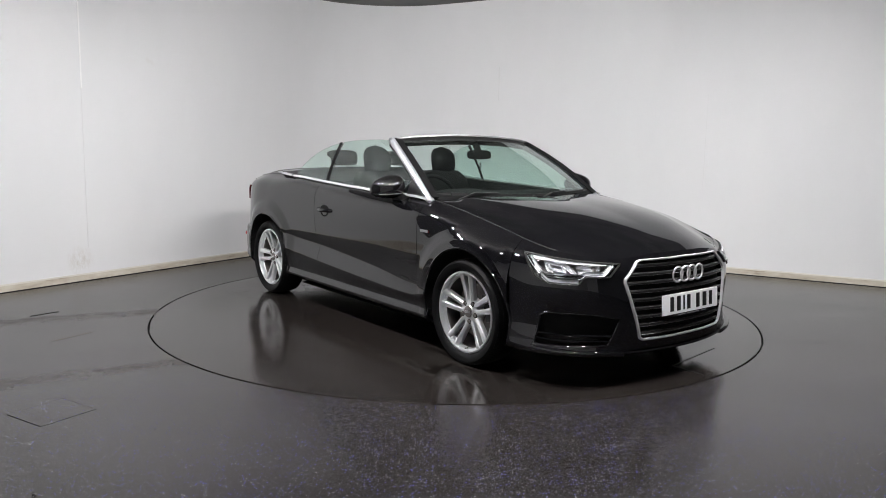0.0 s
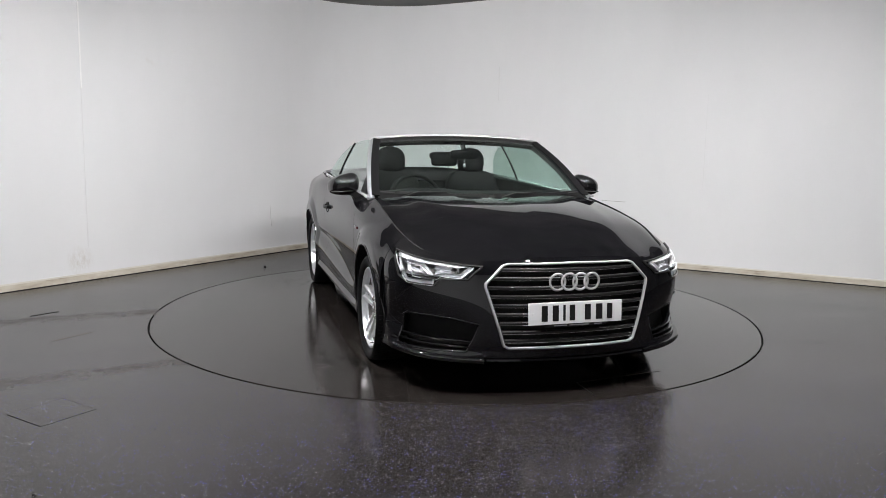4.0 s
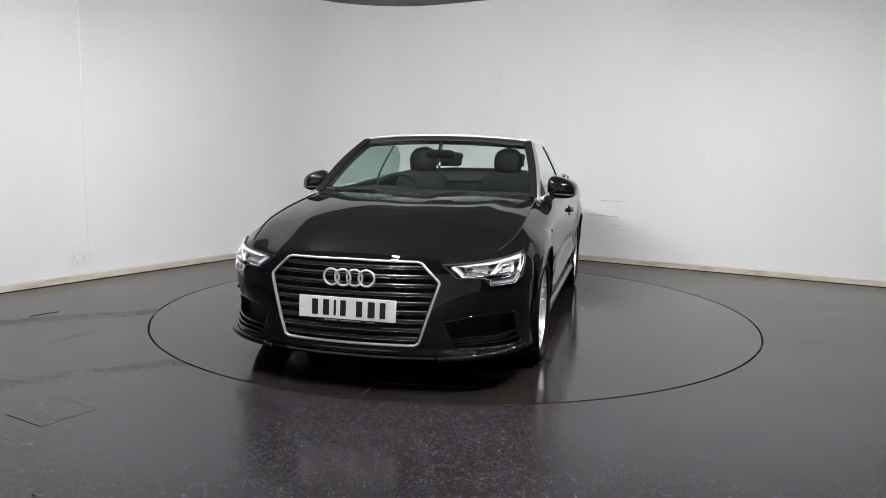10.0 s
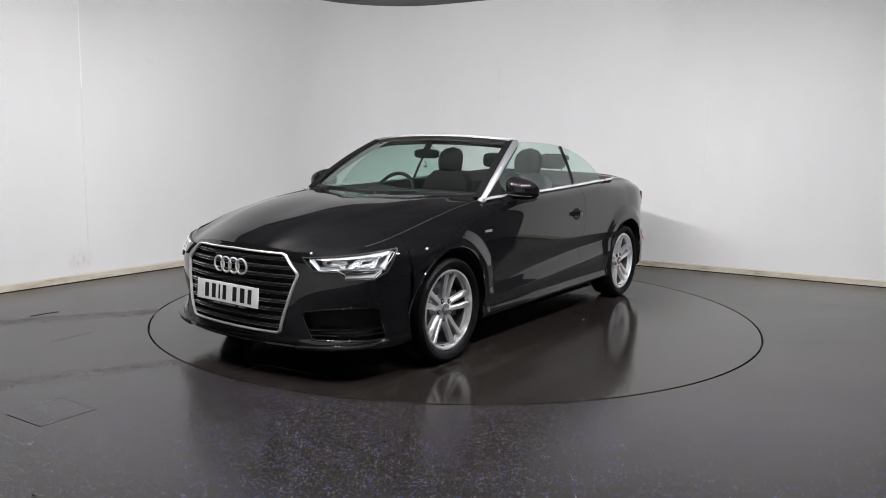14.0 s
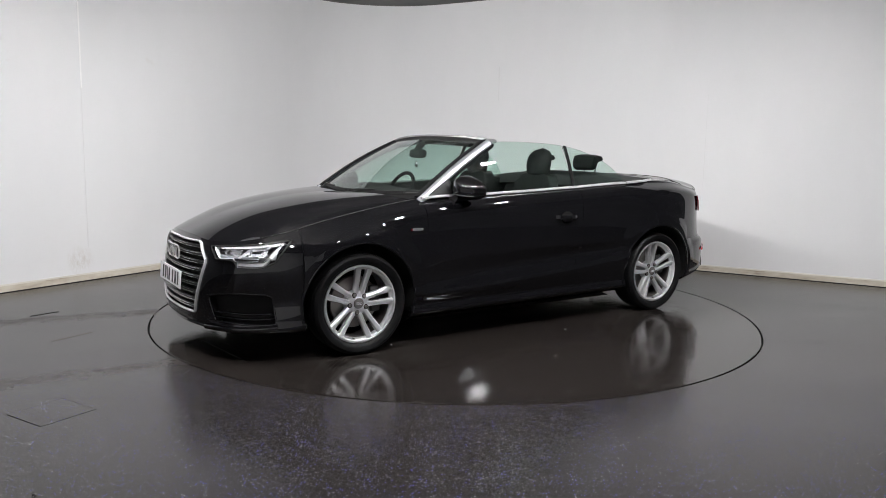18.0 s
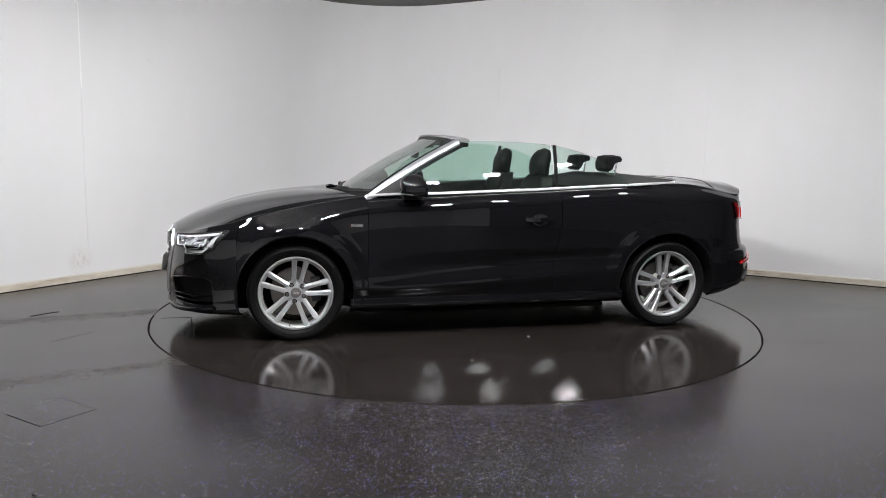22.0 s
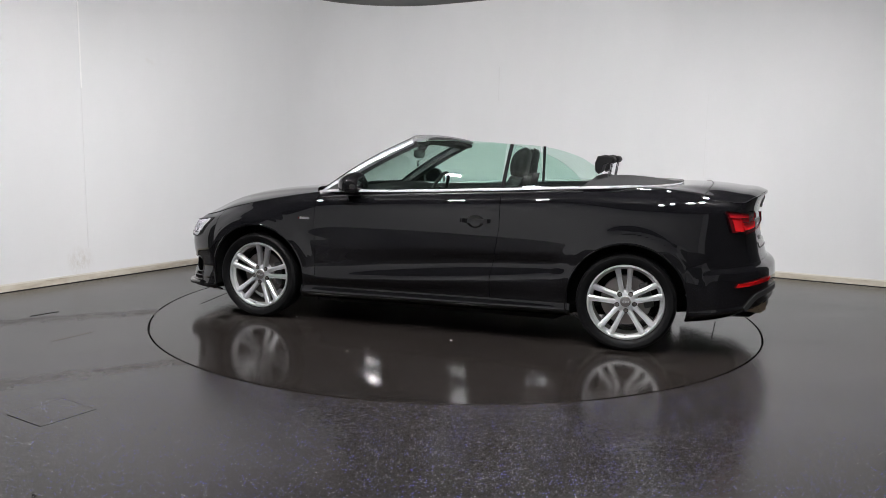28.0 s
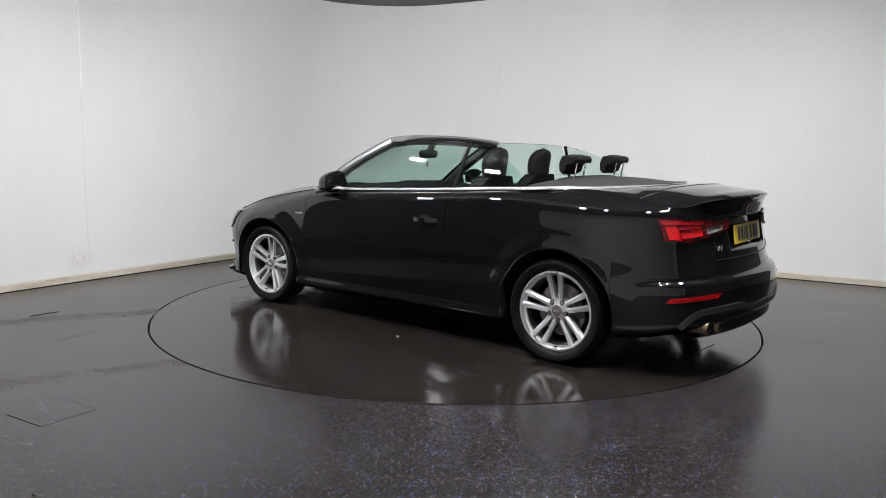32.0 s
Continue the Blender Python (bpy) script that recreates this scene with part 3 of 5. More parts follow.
def skin_normal(c, v):
    c, v = np.broadcast_arrays(np.asarray(c, float), np.asarray(v, float))
    e = 0.004
    a = skin(np.clip(c + e, 0, CHORD[-1]), v) - skin(np.clip(c - e, 0, CHORD[-1]), v)
    b = skin(c, np.clip(v + e * 4, 0, LEVEL[-1])) - skin(c, np.clip(v - e * 4, 0, LEVEL[-1]))
    n = np.cross(a, b)
    return n / (np.linalg.norm(n, axis=-1, keepdims=True) + 1e-9)


DENSE_C, DENSE_V = np.meshgrid(np.linspace(0, CHORD[-1], 420), np.linspace(0, LEVEL[-1], 160), indexing="ij")
DENSE = skin(DENSE_C, DENSE_V)


def net_at(axes, a, b, lo=0.0, hi=99.0):
    """Where on the net two coordinates of a point (such as x and z) are met, within a stretch of the outline."""
    i, j = "xyz".index(axes[0]), "xyz".index(axes[1])
    d = (DENSE[..., i] - a) ** 2 + (DENSE[..., j] - b) ** 2
    d = np.where((DENSE_C >= lo) & (DENSE_C <= hi), d, 99)
    k = np.unravel_index(d.argmin(), d.shape)
    c, v = DENSE_C[k], DENSE_V[k]
    for _ in range(4):
        p = skin(c, v)
        e = 0.002
        pc, pv = (skin(min(c + e, CHORD[-1]), v) - p) / e, (skin(c, min(v + e, LEVEL[-1])) - p) / e
        J = np.array([[pc[i], pv[i]], [pc[j], pv[j]]])
        if abs(np.linalg.det(J)) < 1e-6:
            break
        dc, dv = np.linalg.solve(J, [a - p[i], b - p[j]])
        c, v = float(np.clip(c + np.clip(dc, -.03, .03), 0, CHORD[-1])), float(np.clip(v + np.clip(dv, -.2, .2), 0, LEVEL[-1]))
    return c, v


def c_at(x):
    """Outline length at a place along the side."""
    xs = NET[5:17, 3, 0]
    return float(np.interp(-x, -xs, CHORD[5:17]))


def shell(c0, c1, v0, v1, nc, nv, depth=0.012, hole=None, edge=None):
    """A panel of the skin. hole: points inside it are left out. edge: shifts the outline length by level at the rear."""
    v = np.linspace(v0, v1, nv)
    cs = []
    for k in range(nv):
        b = c1 + (edge(v[k]) if edge else 0)
        cs.append(np.linspace(c0, b, nc))
    C = np.array(cs).T
    V = np.broadcast_to(v, (nc, nv))
    P = skin(C, V)
    keep = None
    if hole is not None:
        P, keep = hole(P)
    return thick_sheet(P, depth, keep)


def arch_hole(ax):
    """Leaves out the wheel's opening and rounds its edge."""
    def cut(P):
        P = P.copy()
        dx, dz = P[..., 0] - ax, P[..., 2] - HUB_Z
        r = np.hypot(dx, dz)
        inside = r < ARCH_R
        keep = ~(inside[:-1, :-1] & inside[1:, :-1] & inside[:-1, 1:] & inside[1:, 1:])
        k = np.clip((r - ARCH_R - .045) / .022, 0, 1)
        P[..., 1] += .004 * (1 - k * k * (3 - 2 * k)) * (P[..., 2] < .85)
        k = np.clip((r - ARCH_R - .055) / .075, 0, 1)
        P[..., 1] += .013 * (1 - k * k * (3 - 2 * k)) * np.clip((P[..., 2] - HUB_Z) / .15, 0, 1)
        f = np.where(inside, ARCH_R / np.maximum(r, 0.05), 1.0)
        P[..., 0] = ax + dx * f
        P[..., 2] = HUB_Z + dz * f
        return P, keep
    return cut


def inside_poly(pts, a, b):
    n = len(pts)
    r = np.zeros(a.shape, bool)
    for k in range(n):
        (x0, y0), (x1, y1) = pts[k], pts[(k + 1) % n]
        hit = ((y0 > b) != (y1 > b)) & (a < (x1 - x0) * (b - y0) / (y1 - y0 + 1e-12) + x0)
        r ^= hit
    return r


GRILLE = [(0.0, .668), (.335, .664), (.362, .656), (.450, .572), (.452, .556), (.362, .262), (.340, .250), (0.0, .250)]
GRILLE_C = CHORD[3]


def on_skin(c, v, off):
    return skin(c, v) + skin_normal(c, v) * np.asarray(off)[..., None]


def grille_outline(shrink=0.0, off=0.0, n_each=8):
    """Points along the grille's edge on the left half, from the top middle round to the bottom middle."""
    out = []
    for (y0, z0), (y1, z1) in zip(GRILLE, GRILLE[1:]):
        for k in range(n_each):
            t = k / n_each
            y, z = y0 + (y1 - y0) * t, z0 + (z1 - z0) * t
            y, z = y * (1 - shrink), .45 + (z - .45) * (1 - shrink)
            c, v = net_at("yz", max(y, 0.0), z, 0, GRILLE_C)
            out.append(tuple(on_skin(c, v, np.array(off))))
    y, z = GRILLE[-1]
    z = .45 + (z - .45) * (1 - shrink)
    c, v = net_at("yz", 0.0, z, 0, GRILLE_C)
    out.append(tuple(on_skin(c, v, np.array(off))))
    return out


# lamp corners on the net, by two coordinates of each
def lamp_corners():
    A = net_at("yz", .456, .650, 0, CHORD[5])
    B = net_at("xz", 1.705, .700, CHORD[3], CHORD[7])
    C = net_at("xz", 1.800, .590, CHORD[3], CHORD[7])
    D = net_at("yz", .532, .588, 0, CHORD[5])
    return A, B, C, D


LAMP = lamp_corners()


def lamp_warp(a, b):
    """The lamp's lower edge drops in a step below its outer half."""
    s = np.clip((a - .36) / .06, 0, 1) * np.clip((1.02 - a) / .16, 0, 1)
    return b * (1 + .26 * float(s))


def lamp_point(a, b, off):
    A, B, C, D = (np.array(p) for p in LAMP)
    b = lamp_warp(a, b)
    q = (1 - b) * ((1 - a) * A + a * B) + b * ((1 - a) * D + a * C)
    return on_skin(q[0], q[1], np.array(off))


def lamp_guide(line, width, off, n_each=7):
    """A flat light guide along a bent line on the lamp's face."""
    pts = []
    for (a0, b0), (a1, b1) in zip(line, line[1:]):
        pts += [(a0 + (a1 - a0) * k / n_each, b0 + (b1 - b0) * k / n_each) for k in range(n_each)]
    pts.append(line[-1])
    rows = []
    la, lb = .40, .085
    for i, (a, b) in enumerate(pts):
        a0, b0 = pts[max(i - 1, 0)]
        a1, b1 = pts[min(i + 1, len(pts) - 1)]
        da, db = (a1 - a0) * la, (b1 - b0) * lb
        k = math.hypot(da, db)
        na, nb = -db / k, da / k
        rows.append([lamp_point(float(np.clip(a + na * width * u / la, 0.0, 1.0)), float(np.clip(b + nb * width * u / lb, 0.0, 1.03)), off + .002 * (1 - (2 * u) ** 2))
                     for u in (-.5, -.3, 0, .3, .5)])
    return rows


def lamp_patch(a0, a1, b0, b1, na, nb, off, off2=None):
    """A piece of the headlamp's face: a from the inner tip to the outer end, b from top to bottom."""
    A, B, C, D = (np.array(p) for p in LAMP)
    rows = []
    for i in range(na):
        a = a0 + (a1 - a0) * i / (na - 1)
        row = []
        for j in range(nb):
            b = lamp_warp(a, b0 + (b1 - b0) * j / (nb - 1))
            q = (1 - b) * ((1 - a) * A + a * B) + b * ((1 - a) * D + a * C)
            o = off if off2 is None else off + (off2 - off) * (j / (nb - 1))
            row.append(on_skin(q[0], q[1], np.array(o)))
        rows.append(row)
    return rows


def front_hole(P):
    """The bumper's openings for the grille and the headlamp."""
    inner = [(y * .985, .45 + (z - .45) * .985) for y, z in GRILLE]
    inner = [(-1.0, inner[0][1])] + inner[1:-1] + [(-1.0, inner[-1][1])]
    g = inside_poly(inner, P[..., 1], P[..., 2]) & (P[..., 0] > 1.95)
    A, B, C, D = (skin(*p) for p in LAMP)
    quad = [(A[1] + .02, A[2] - .008), (B[1], B[2] - .006), (C[1], C[2] + .006), (D[1] + .008, D[2] + .008)]
    quad_x = [(A[0], A[2] - .008), (B[0] + .02, B[2] - .006), (C[0] + .015, C[2] + .006), (D[0], D[2] + .008)]
    h = inside_poly(quad, P[..., 1], P[..., 2]) & (P[..., 0] > 1.6) & (P[..., 0] > B[0] + .015)
    bad = g | h
    keep = ~(bad[:-1, :-1] & bad[1:, :-1] & bad[:-1, 1:] & bad[1:, 1:])
    return P, keep


INTAKE = ([("yz", .478, .368), ("yz", .60, .390), ("yz", .70, .397), ("xz", 1.850, .398), ("xz", 1.818, .380)],
          [("yz", .535, .226), ("yz", .60, .224), ("yz", .70, .224), ("xz", 1.850, .226), ("xz", 1.803, .232)])


@functools.lru_cache(None)
def intake_edges():
    """The upper and lower edge of the side intake on the net, from its inner end to its outer end."""
    return tuple(np.array([net_at(ax, a, b, CHORD[2], CHORD[6]) for ax, a, b in line]) for line in INTAKE)


def intake_at(a, b, off=0.0):
    """A point of the intake: a from the inner end to the outer, b from the upper edge to the lower."""
    u, w = intake_edges()
    k = np.linspace(0, 1, len(u))
    q = [np.interp(a, k, u[:, i]) * (1 - b) + np.interp(a, k, w[:, i]) * b for i in (0, 1)]
    return on_skin(q[0], q[1], np.array(off))


def intake_rim(n=9):
    return ([(a, 0) for a in np.linspace(0, 1, 3 * n)] + [(1, b) for b in np.linspace(0, 1, n)[1:]]
            + [(a, 1) for a in np.linspace(1, 0, 3 * n)[1:]] + [(0, b) for b in np.linspace(1, 0, n)[1:-1]])


def intake_outline():
    u, w = intake_edges()
    return [tuple(q) for q in u] + [tuple(q) for q in w[::-1]]


def coons(c0, c1, d0, d1):
    """A patch between four edges: c0, c1 along u (at w=0 and 1), d0, d1 along w (at u=0 and 1)."""
    c0, c1, d0, d1 = (np.asarray(x, float) for x in (c0, c1, d0, d1))
    u = np.linspace(0, 1, len(c0))[:, None, None]
    w = np.linspace(0, 1, len(d0))[None, :, None]
    return ((1 - w) * c0[:, None] + w * c1[:, None] + (1 - u) * d0[None] + u * d1[None]
            - ((1 - u) * (1 - w) * c0[0] + u * (1 - w) * c0[-1] + (1 - u) * w * c1[0] + u * w * c1[-1]))


def shoulder(c):
    return skin(c, np.full(np.shape(c), LEVEL[-1]))


C_COWL = c_at(0.86)
C_NOSE = CHORD[4] + 0.03


def bonnet_half():
    n, m = 46, 30
    front = shoulder(np.linspace(0, C_NOSE, m))
    side = shoulder(np.linspace(C_NOSE, C_COWL, n))
    mid_x = np.linspace(front[0, 0], 1.04, n)
    mid_z = spline([1.04, 1.25, 1.5, 1.7, 1.9, 2.02, front[0, 0]], [.928, .922, .893, .849, .787, .738, .697], mid_x[::-1])[::-1]
    mid = np.stack([mid_x, 0 * mid_x, mid_z], 1)
    t = np.linspace(0, 1, m)
    y = t * side[-1, 1]
    back = np.stack([1.04 + (side[-1, 0] - 1.04) * t**3, y, .926 + (side[-1, 2] - .926) * t**2], 1)
    P = coons(mid, side, front, back)
    # two raised lines that run from the windscreen's corners to the grille's
    X, Y = P[..., 0], P[..., 1]
    line = .40 + (.60 - .40) * np.clip((2.05 - X) / 1.1, 0, 1)
    fade = np.clip((2.06 - X) / .25, 0, 1)
    P[..., 2] += .009 * fade / (1 + np.exp((Y - line) / .022)) - .004 * fade
    u, w = np.meshgrid(np.linspace(0, 1, n), np.linspace(0, 1, m), indexing="ij")
    full = .072 * np.sin(math.pi / 2 * np.clip(u / .5, 0, 1)) * (1 - .62 * np.clip((u - .35) / .65, 0, 1))
    P[..., 2] += full * (w - w**4)
    return P


def mirrored_sheet(P):
    """The half sheet P[i][j], j=0 on the middle line, with its mirror image."""
    Q = P[:, 1:][:, ::-1].copy()
    Q[..., 1] *= -1
    return np.concatenate([Q, P], axis=1)


def u_path(t):
    """The rim of the hood well: from the belt line round to the middle behind the folded roof."""
    ts = [0, .22, .42, .6, .8, 1]
    pts = np.array([(-1.0, .7955, 1.0), (-1.24, .772, 1.012), (-1.41, .690, 1.018), (-1.52, .53, 1.024), (-1.59, .28, 1.028), (-1.61, 0, 1.03)])
    return spline(ts, pts, t)


def tail_sheet(t0, t1, n, m, w0=0.0, w1=1.0):
    """The deck between the hood well's rim and the tail."""
    t = np.linspace(t0, t1, n)
    inner = u_path(t)
    c0 = c_at(-1.0)
    outer = shoulder(c0 + (CHORD[-1] - c0) * t)
    w = np.linspace(w0, w1, m)[None, :, None]
    P = inner[:, None] * (1 - w) + outer[:, None] * w
    long = np.linalg.norm(outer - inner, axis=1)[:, None]
    ww = w[..., 0]
    P[..., 2] += .05 * long * (4 * ww * (1 - ww))
    lip = np.clip((t - .58) / .2, 0, 1)[:, None]
    P[..., 2] += .012 * lip * np.exp(-((ww - .93) / .10) ** 2)
    return P


def build_car():
    car = tagged(new("car"), "glossy black convertible car with the roof down, parked on the turntable", "car")
    body = car
    shift = Matrix.Translation((*OFFSET, 0))
    c_seam = c_at(1.655)
    c_door0, c_door1 = c_at(.838), c_at(-.46)
    c_tail = CHORD[17] + .72 * (CHORD[18] - CHORD[17])
    c_rb = c_at(-1.645)
    gap = .0018
    zs = lambda v: float(np.interp(v, LEVEL, NET[11, :, 2]))
    door_edge = lambda v: .055 * np.clip((zs(v) - .41) / .33, 0, 1) - .03

    def nose():
        """The bumper's skin, with openings for the grille, the lamps and the side intakes."""
        C, V = np.meshgrid(np.linspace(0, c_seam - gap, 190), np.linspace(0, LEVEL[-1] - .01, 150), indexing="ij")
        P, keep = front_hole(skin(C, V))
        bad = inside_poly(intake_outline(), C, V)
        return thick_sheet(P, .012, keep & ~(bad[:-1, :-1] & bad[1:, :-1] & bad[:-1, 1:] & bad[1:, 1:]))
    both("front_bumper", nose, PAINT, body)
    both("front_wing", lambda: shell(c_seam + gap, c_door0 - gap, 0, LEVEL[-1] - .01, 90, 110, .012, arch_hole(WB)), PAINT, body)
    both("door", lambda: shell(c_door0 + gap, c_door1 - gap, LEVEL[2] + .02, LEVEL[-1], 90, 90, .012, None, door_edge), PAINT, body)
    both("sill", lambda: shell(c_at(.95), c_at(-.955), 0, LEVEL[2] - .02, 60, 24, .02), PAINT, body)

    def quarter():
        v = np.linspace(LEVEL[2] + .02, LEVEL[-1], 100)
        s = np.linspace(0, 1, 110)[:, None]
        start = np.array([c_door1 + gap + door_edge(k) for k in v])[None]
        C = start * (1 - s) + (c_rb - gap) * s
        P, keep = arch_hole(-WB)(skin(C, np.broadcast_to(v, C.shape)))
        bm = thick_sheet(P, .012, keep)
        v2 = np.linspace(LEVEL[4] + .12, LEVEL[-1], 60)
        C2 = np.linspace(c_rb - gap, c_tail - gap, 70)[:, None]
        b2 = thick_sheet(skin(np.broadcast_to(C2, (70, 60)), np.broadcast_to(v2, (70, 60))), .012)
        me = bpy.data.meshes.new("tmp")
        b2.to_mesh(me)
        b2.free()
        bm.from_mesh(me)
        bpy.data.meshes.remove(me)
        bmesh.ops.remove_doubles(bm, verts=bm.verts[:], dist=0.0004)
        return bm
    both("rear_wing", quarter, PAINT, body)
    both("rear_bumper", lambda: shell(c_rb + gap, CHORD[-1], 0, LEVEL[4] + .1, 90, 60, .012, arch_hole(-WB)), PAINT, body)
    def recess(P):
        """The number plate's niche."""
        P = P.copy()
        e = lambda t: t * t * (3 - 2 * t)
        fy = e(np.clip((.345 - np.abs(P[..., 1])) / .06, 0, 1))
        fz = e(np.clip((P[..., 2] - .68) / .04, 0, 1)) * e(np.clip((.878 - P[..., 2]) / .02, 0, 1))
        P[..., 0] += .046 * fy * fz
        return P, None
    both("tailgate_face", lambda: shell(c_tail + gap, CHORD[-1], LEVEL[4] + .12, LEVEL[-1], 110, 90, .012, recess), PAINT, body)

    side = shoulder(np.linspace(C_NOSE, C_COWL, 60))
    both("bonnet_gap", lambda: sweep([(x, y, z + .0005) for x, y, z in side], round_section(.0030, 8), (0, 0, 1)), GASKET, body, "dark shut line beside the bonnet")
    part("bonnet", thick_sheet(mirrored_sheet(bonnet_half()), -.012), PAINT, body)
    both("rear_shoulder", lambda: thick_sheet(tail_sheet(.02, .47, 30, 20), -.012), PAINT, body)
    T = tail_sheet(.47, 1.0, 50, 26)
    both("boot_lid", lambda: thick_sheet(T, -.012), PAINT, body)

    build_underbody(car)
    build_wells(car)
    build_front(car)
    build_rear(car)
    build_glasshouse(car)
    build_cabin(car)
    build_trim(car)
    build_wheels(car)
    for o in car.children:
        o.matrix_basis = shift @ o.matrix_basis
    car.location = (*AXIS, 0)
    return car


def build_underbody(car):
    """A dark tub that closes the body from below and behind the gaps."""
    bm = bmesh.new()
    c = np.linspace(0, CHORD[-1], 60)
    v = np.array([.02, .6, 2.0, 3.6])
    C, V = np.meshgrid(c, v, indexing="ij")
    P = skin(C, V) - skin_normal(C, V) * .05
    x = P[..., 0]
    for ax in (WB, -WB):
        P[..., 1] = np.where(np.abs(x - ax) < .40, np.minimum(P[..., 1], .56), P[..., 1])
    left = P
    right = P.copy()
    right[..., 1] *= -1
    grid_into(bm, left)
    grid_into(bm, right[:, ::-1])
    under = P[:, 0]
    row = np.stack([under, under * (1, -1, 1)], 1)
    row[..., 2] = np.interp(row[..., 0], [-2.2, -1.7, -1.2, 1.6, 2.1], [.285, .22, .15, .15, .175])
    grid_into(bm, row)
    part("underbody", bm, UNDER, car)


def build_wells(car):
    for ax in (WB, -WB):
        for s in (1, -1):
            rows = []
            rim = []
            for k in range(49):
                a = radians(-14 + 208 * k / 48)
                cx, sz = math.cos(a), math.sin(a)
                x, z = ax + cx * ARCH_R, HUB_Z + sz * ARCH_R
                c, v = net_at("xz", x, max(z, .17), CHORD[4], CHORD[17])
                y = float(skin(c, v)[1]) + .004 + .013 * min(1, max(0, (z - HUB_Z) / .15))
                rows.append([(ax + cx * r, s * yy, HUB_Z + sz * r) for r, yy in
                             ((ARCH_R - .002, y - .006), (ARCH_R + .006, y - .03), (ARCH_R + .014, .70), (ARCH_R + .014, .5), (.05, .5))])
                rim.append((x, s * (y - .004), z))
            bm = bmesh.new()
            grid_into(bm, rows)
            part("wheel_arch_liner", bm, UNDER, car, "matt black wheel arch liner")
            part("arch_lip", sweep(rim, round_section(.0075, 8), up=(0, 1, 0)), PAINT, car)


def wheel_meshes(R):
    """Tyre, rim and their pieces for a wheel whose axle runs along y, outer face towards +y."""
    rim_r = .236
    tyre = lathe([(rim_r - .004, .055), (rim_r + .006, .078), (rim_r + .028, .092), (R - .022, .094), (R - .008, .082), (R - .0015, .06),
                  (R, .02), (R, -.06), (R - .008, -.1), (R - .03, -.112), (rim_r, -.1)], 96)
    flange = lathe([(rim_r - .002, .060), (rim_r + .002, .070), (rim_r, .077), (rim_r - .009, .078), (rim_r - .012, .072), (rim_r - .0135, .054),
                    (rim_r - .016, .052), (rim_r - .026, .050), (rim_r - .029, .040)], 96)
    barrel = lathe([(rim_r - .029, .0405), (rim_r - .031, .03), (rim_r - .03, -.02), (rim_r - .02, -.1)], 72)
    return tyre, flange, barrel


def spoke_bm(side):
    """One arm of a forked spoke: from the hub to the rim, leaning to one side."""
    bm = bmesh.new()
    rows = []
    n = 9
    for i in range(n):
        t = i / (n - 1)
        r = .048 + (.228 - .048) * t
        ang = side * math.asin((.019 + .021 * t) / r)
        cx = r * math.sin(ang)
        cz = r * math.cos(ang)
        wid = .0165 - .002 * math.sin(math.pi * min(t * 1.2, 1)) + .002 * t**3
        y = .040 + .030 * t**.8 - .004 * math.sin(math.pi * t)
        ux, uz = math.cos(ang), -math.sin(ang)
        sec = ((-1, y - .035), (-1, y - .005), (-.75, y - .001), (.25, y), (1, y - .009), (1, y - .035))
        rows.append([(cx + ux * k * wid * side, yy, cz + uz * k * wid * side) for k, yy in sec])
    vs = grid_into(bm, rows)
    bm.faces.new(vs[0])
    bm.faces.new(vs[-1][::-1])
    return bm


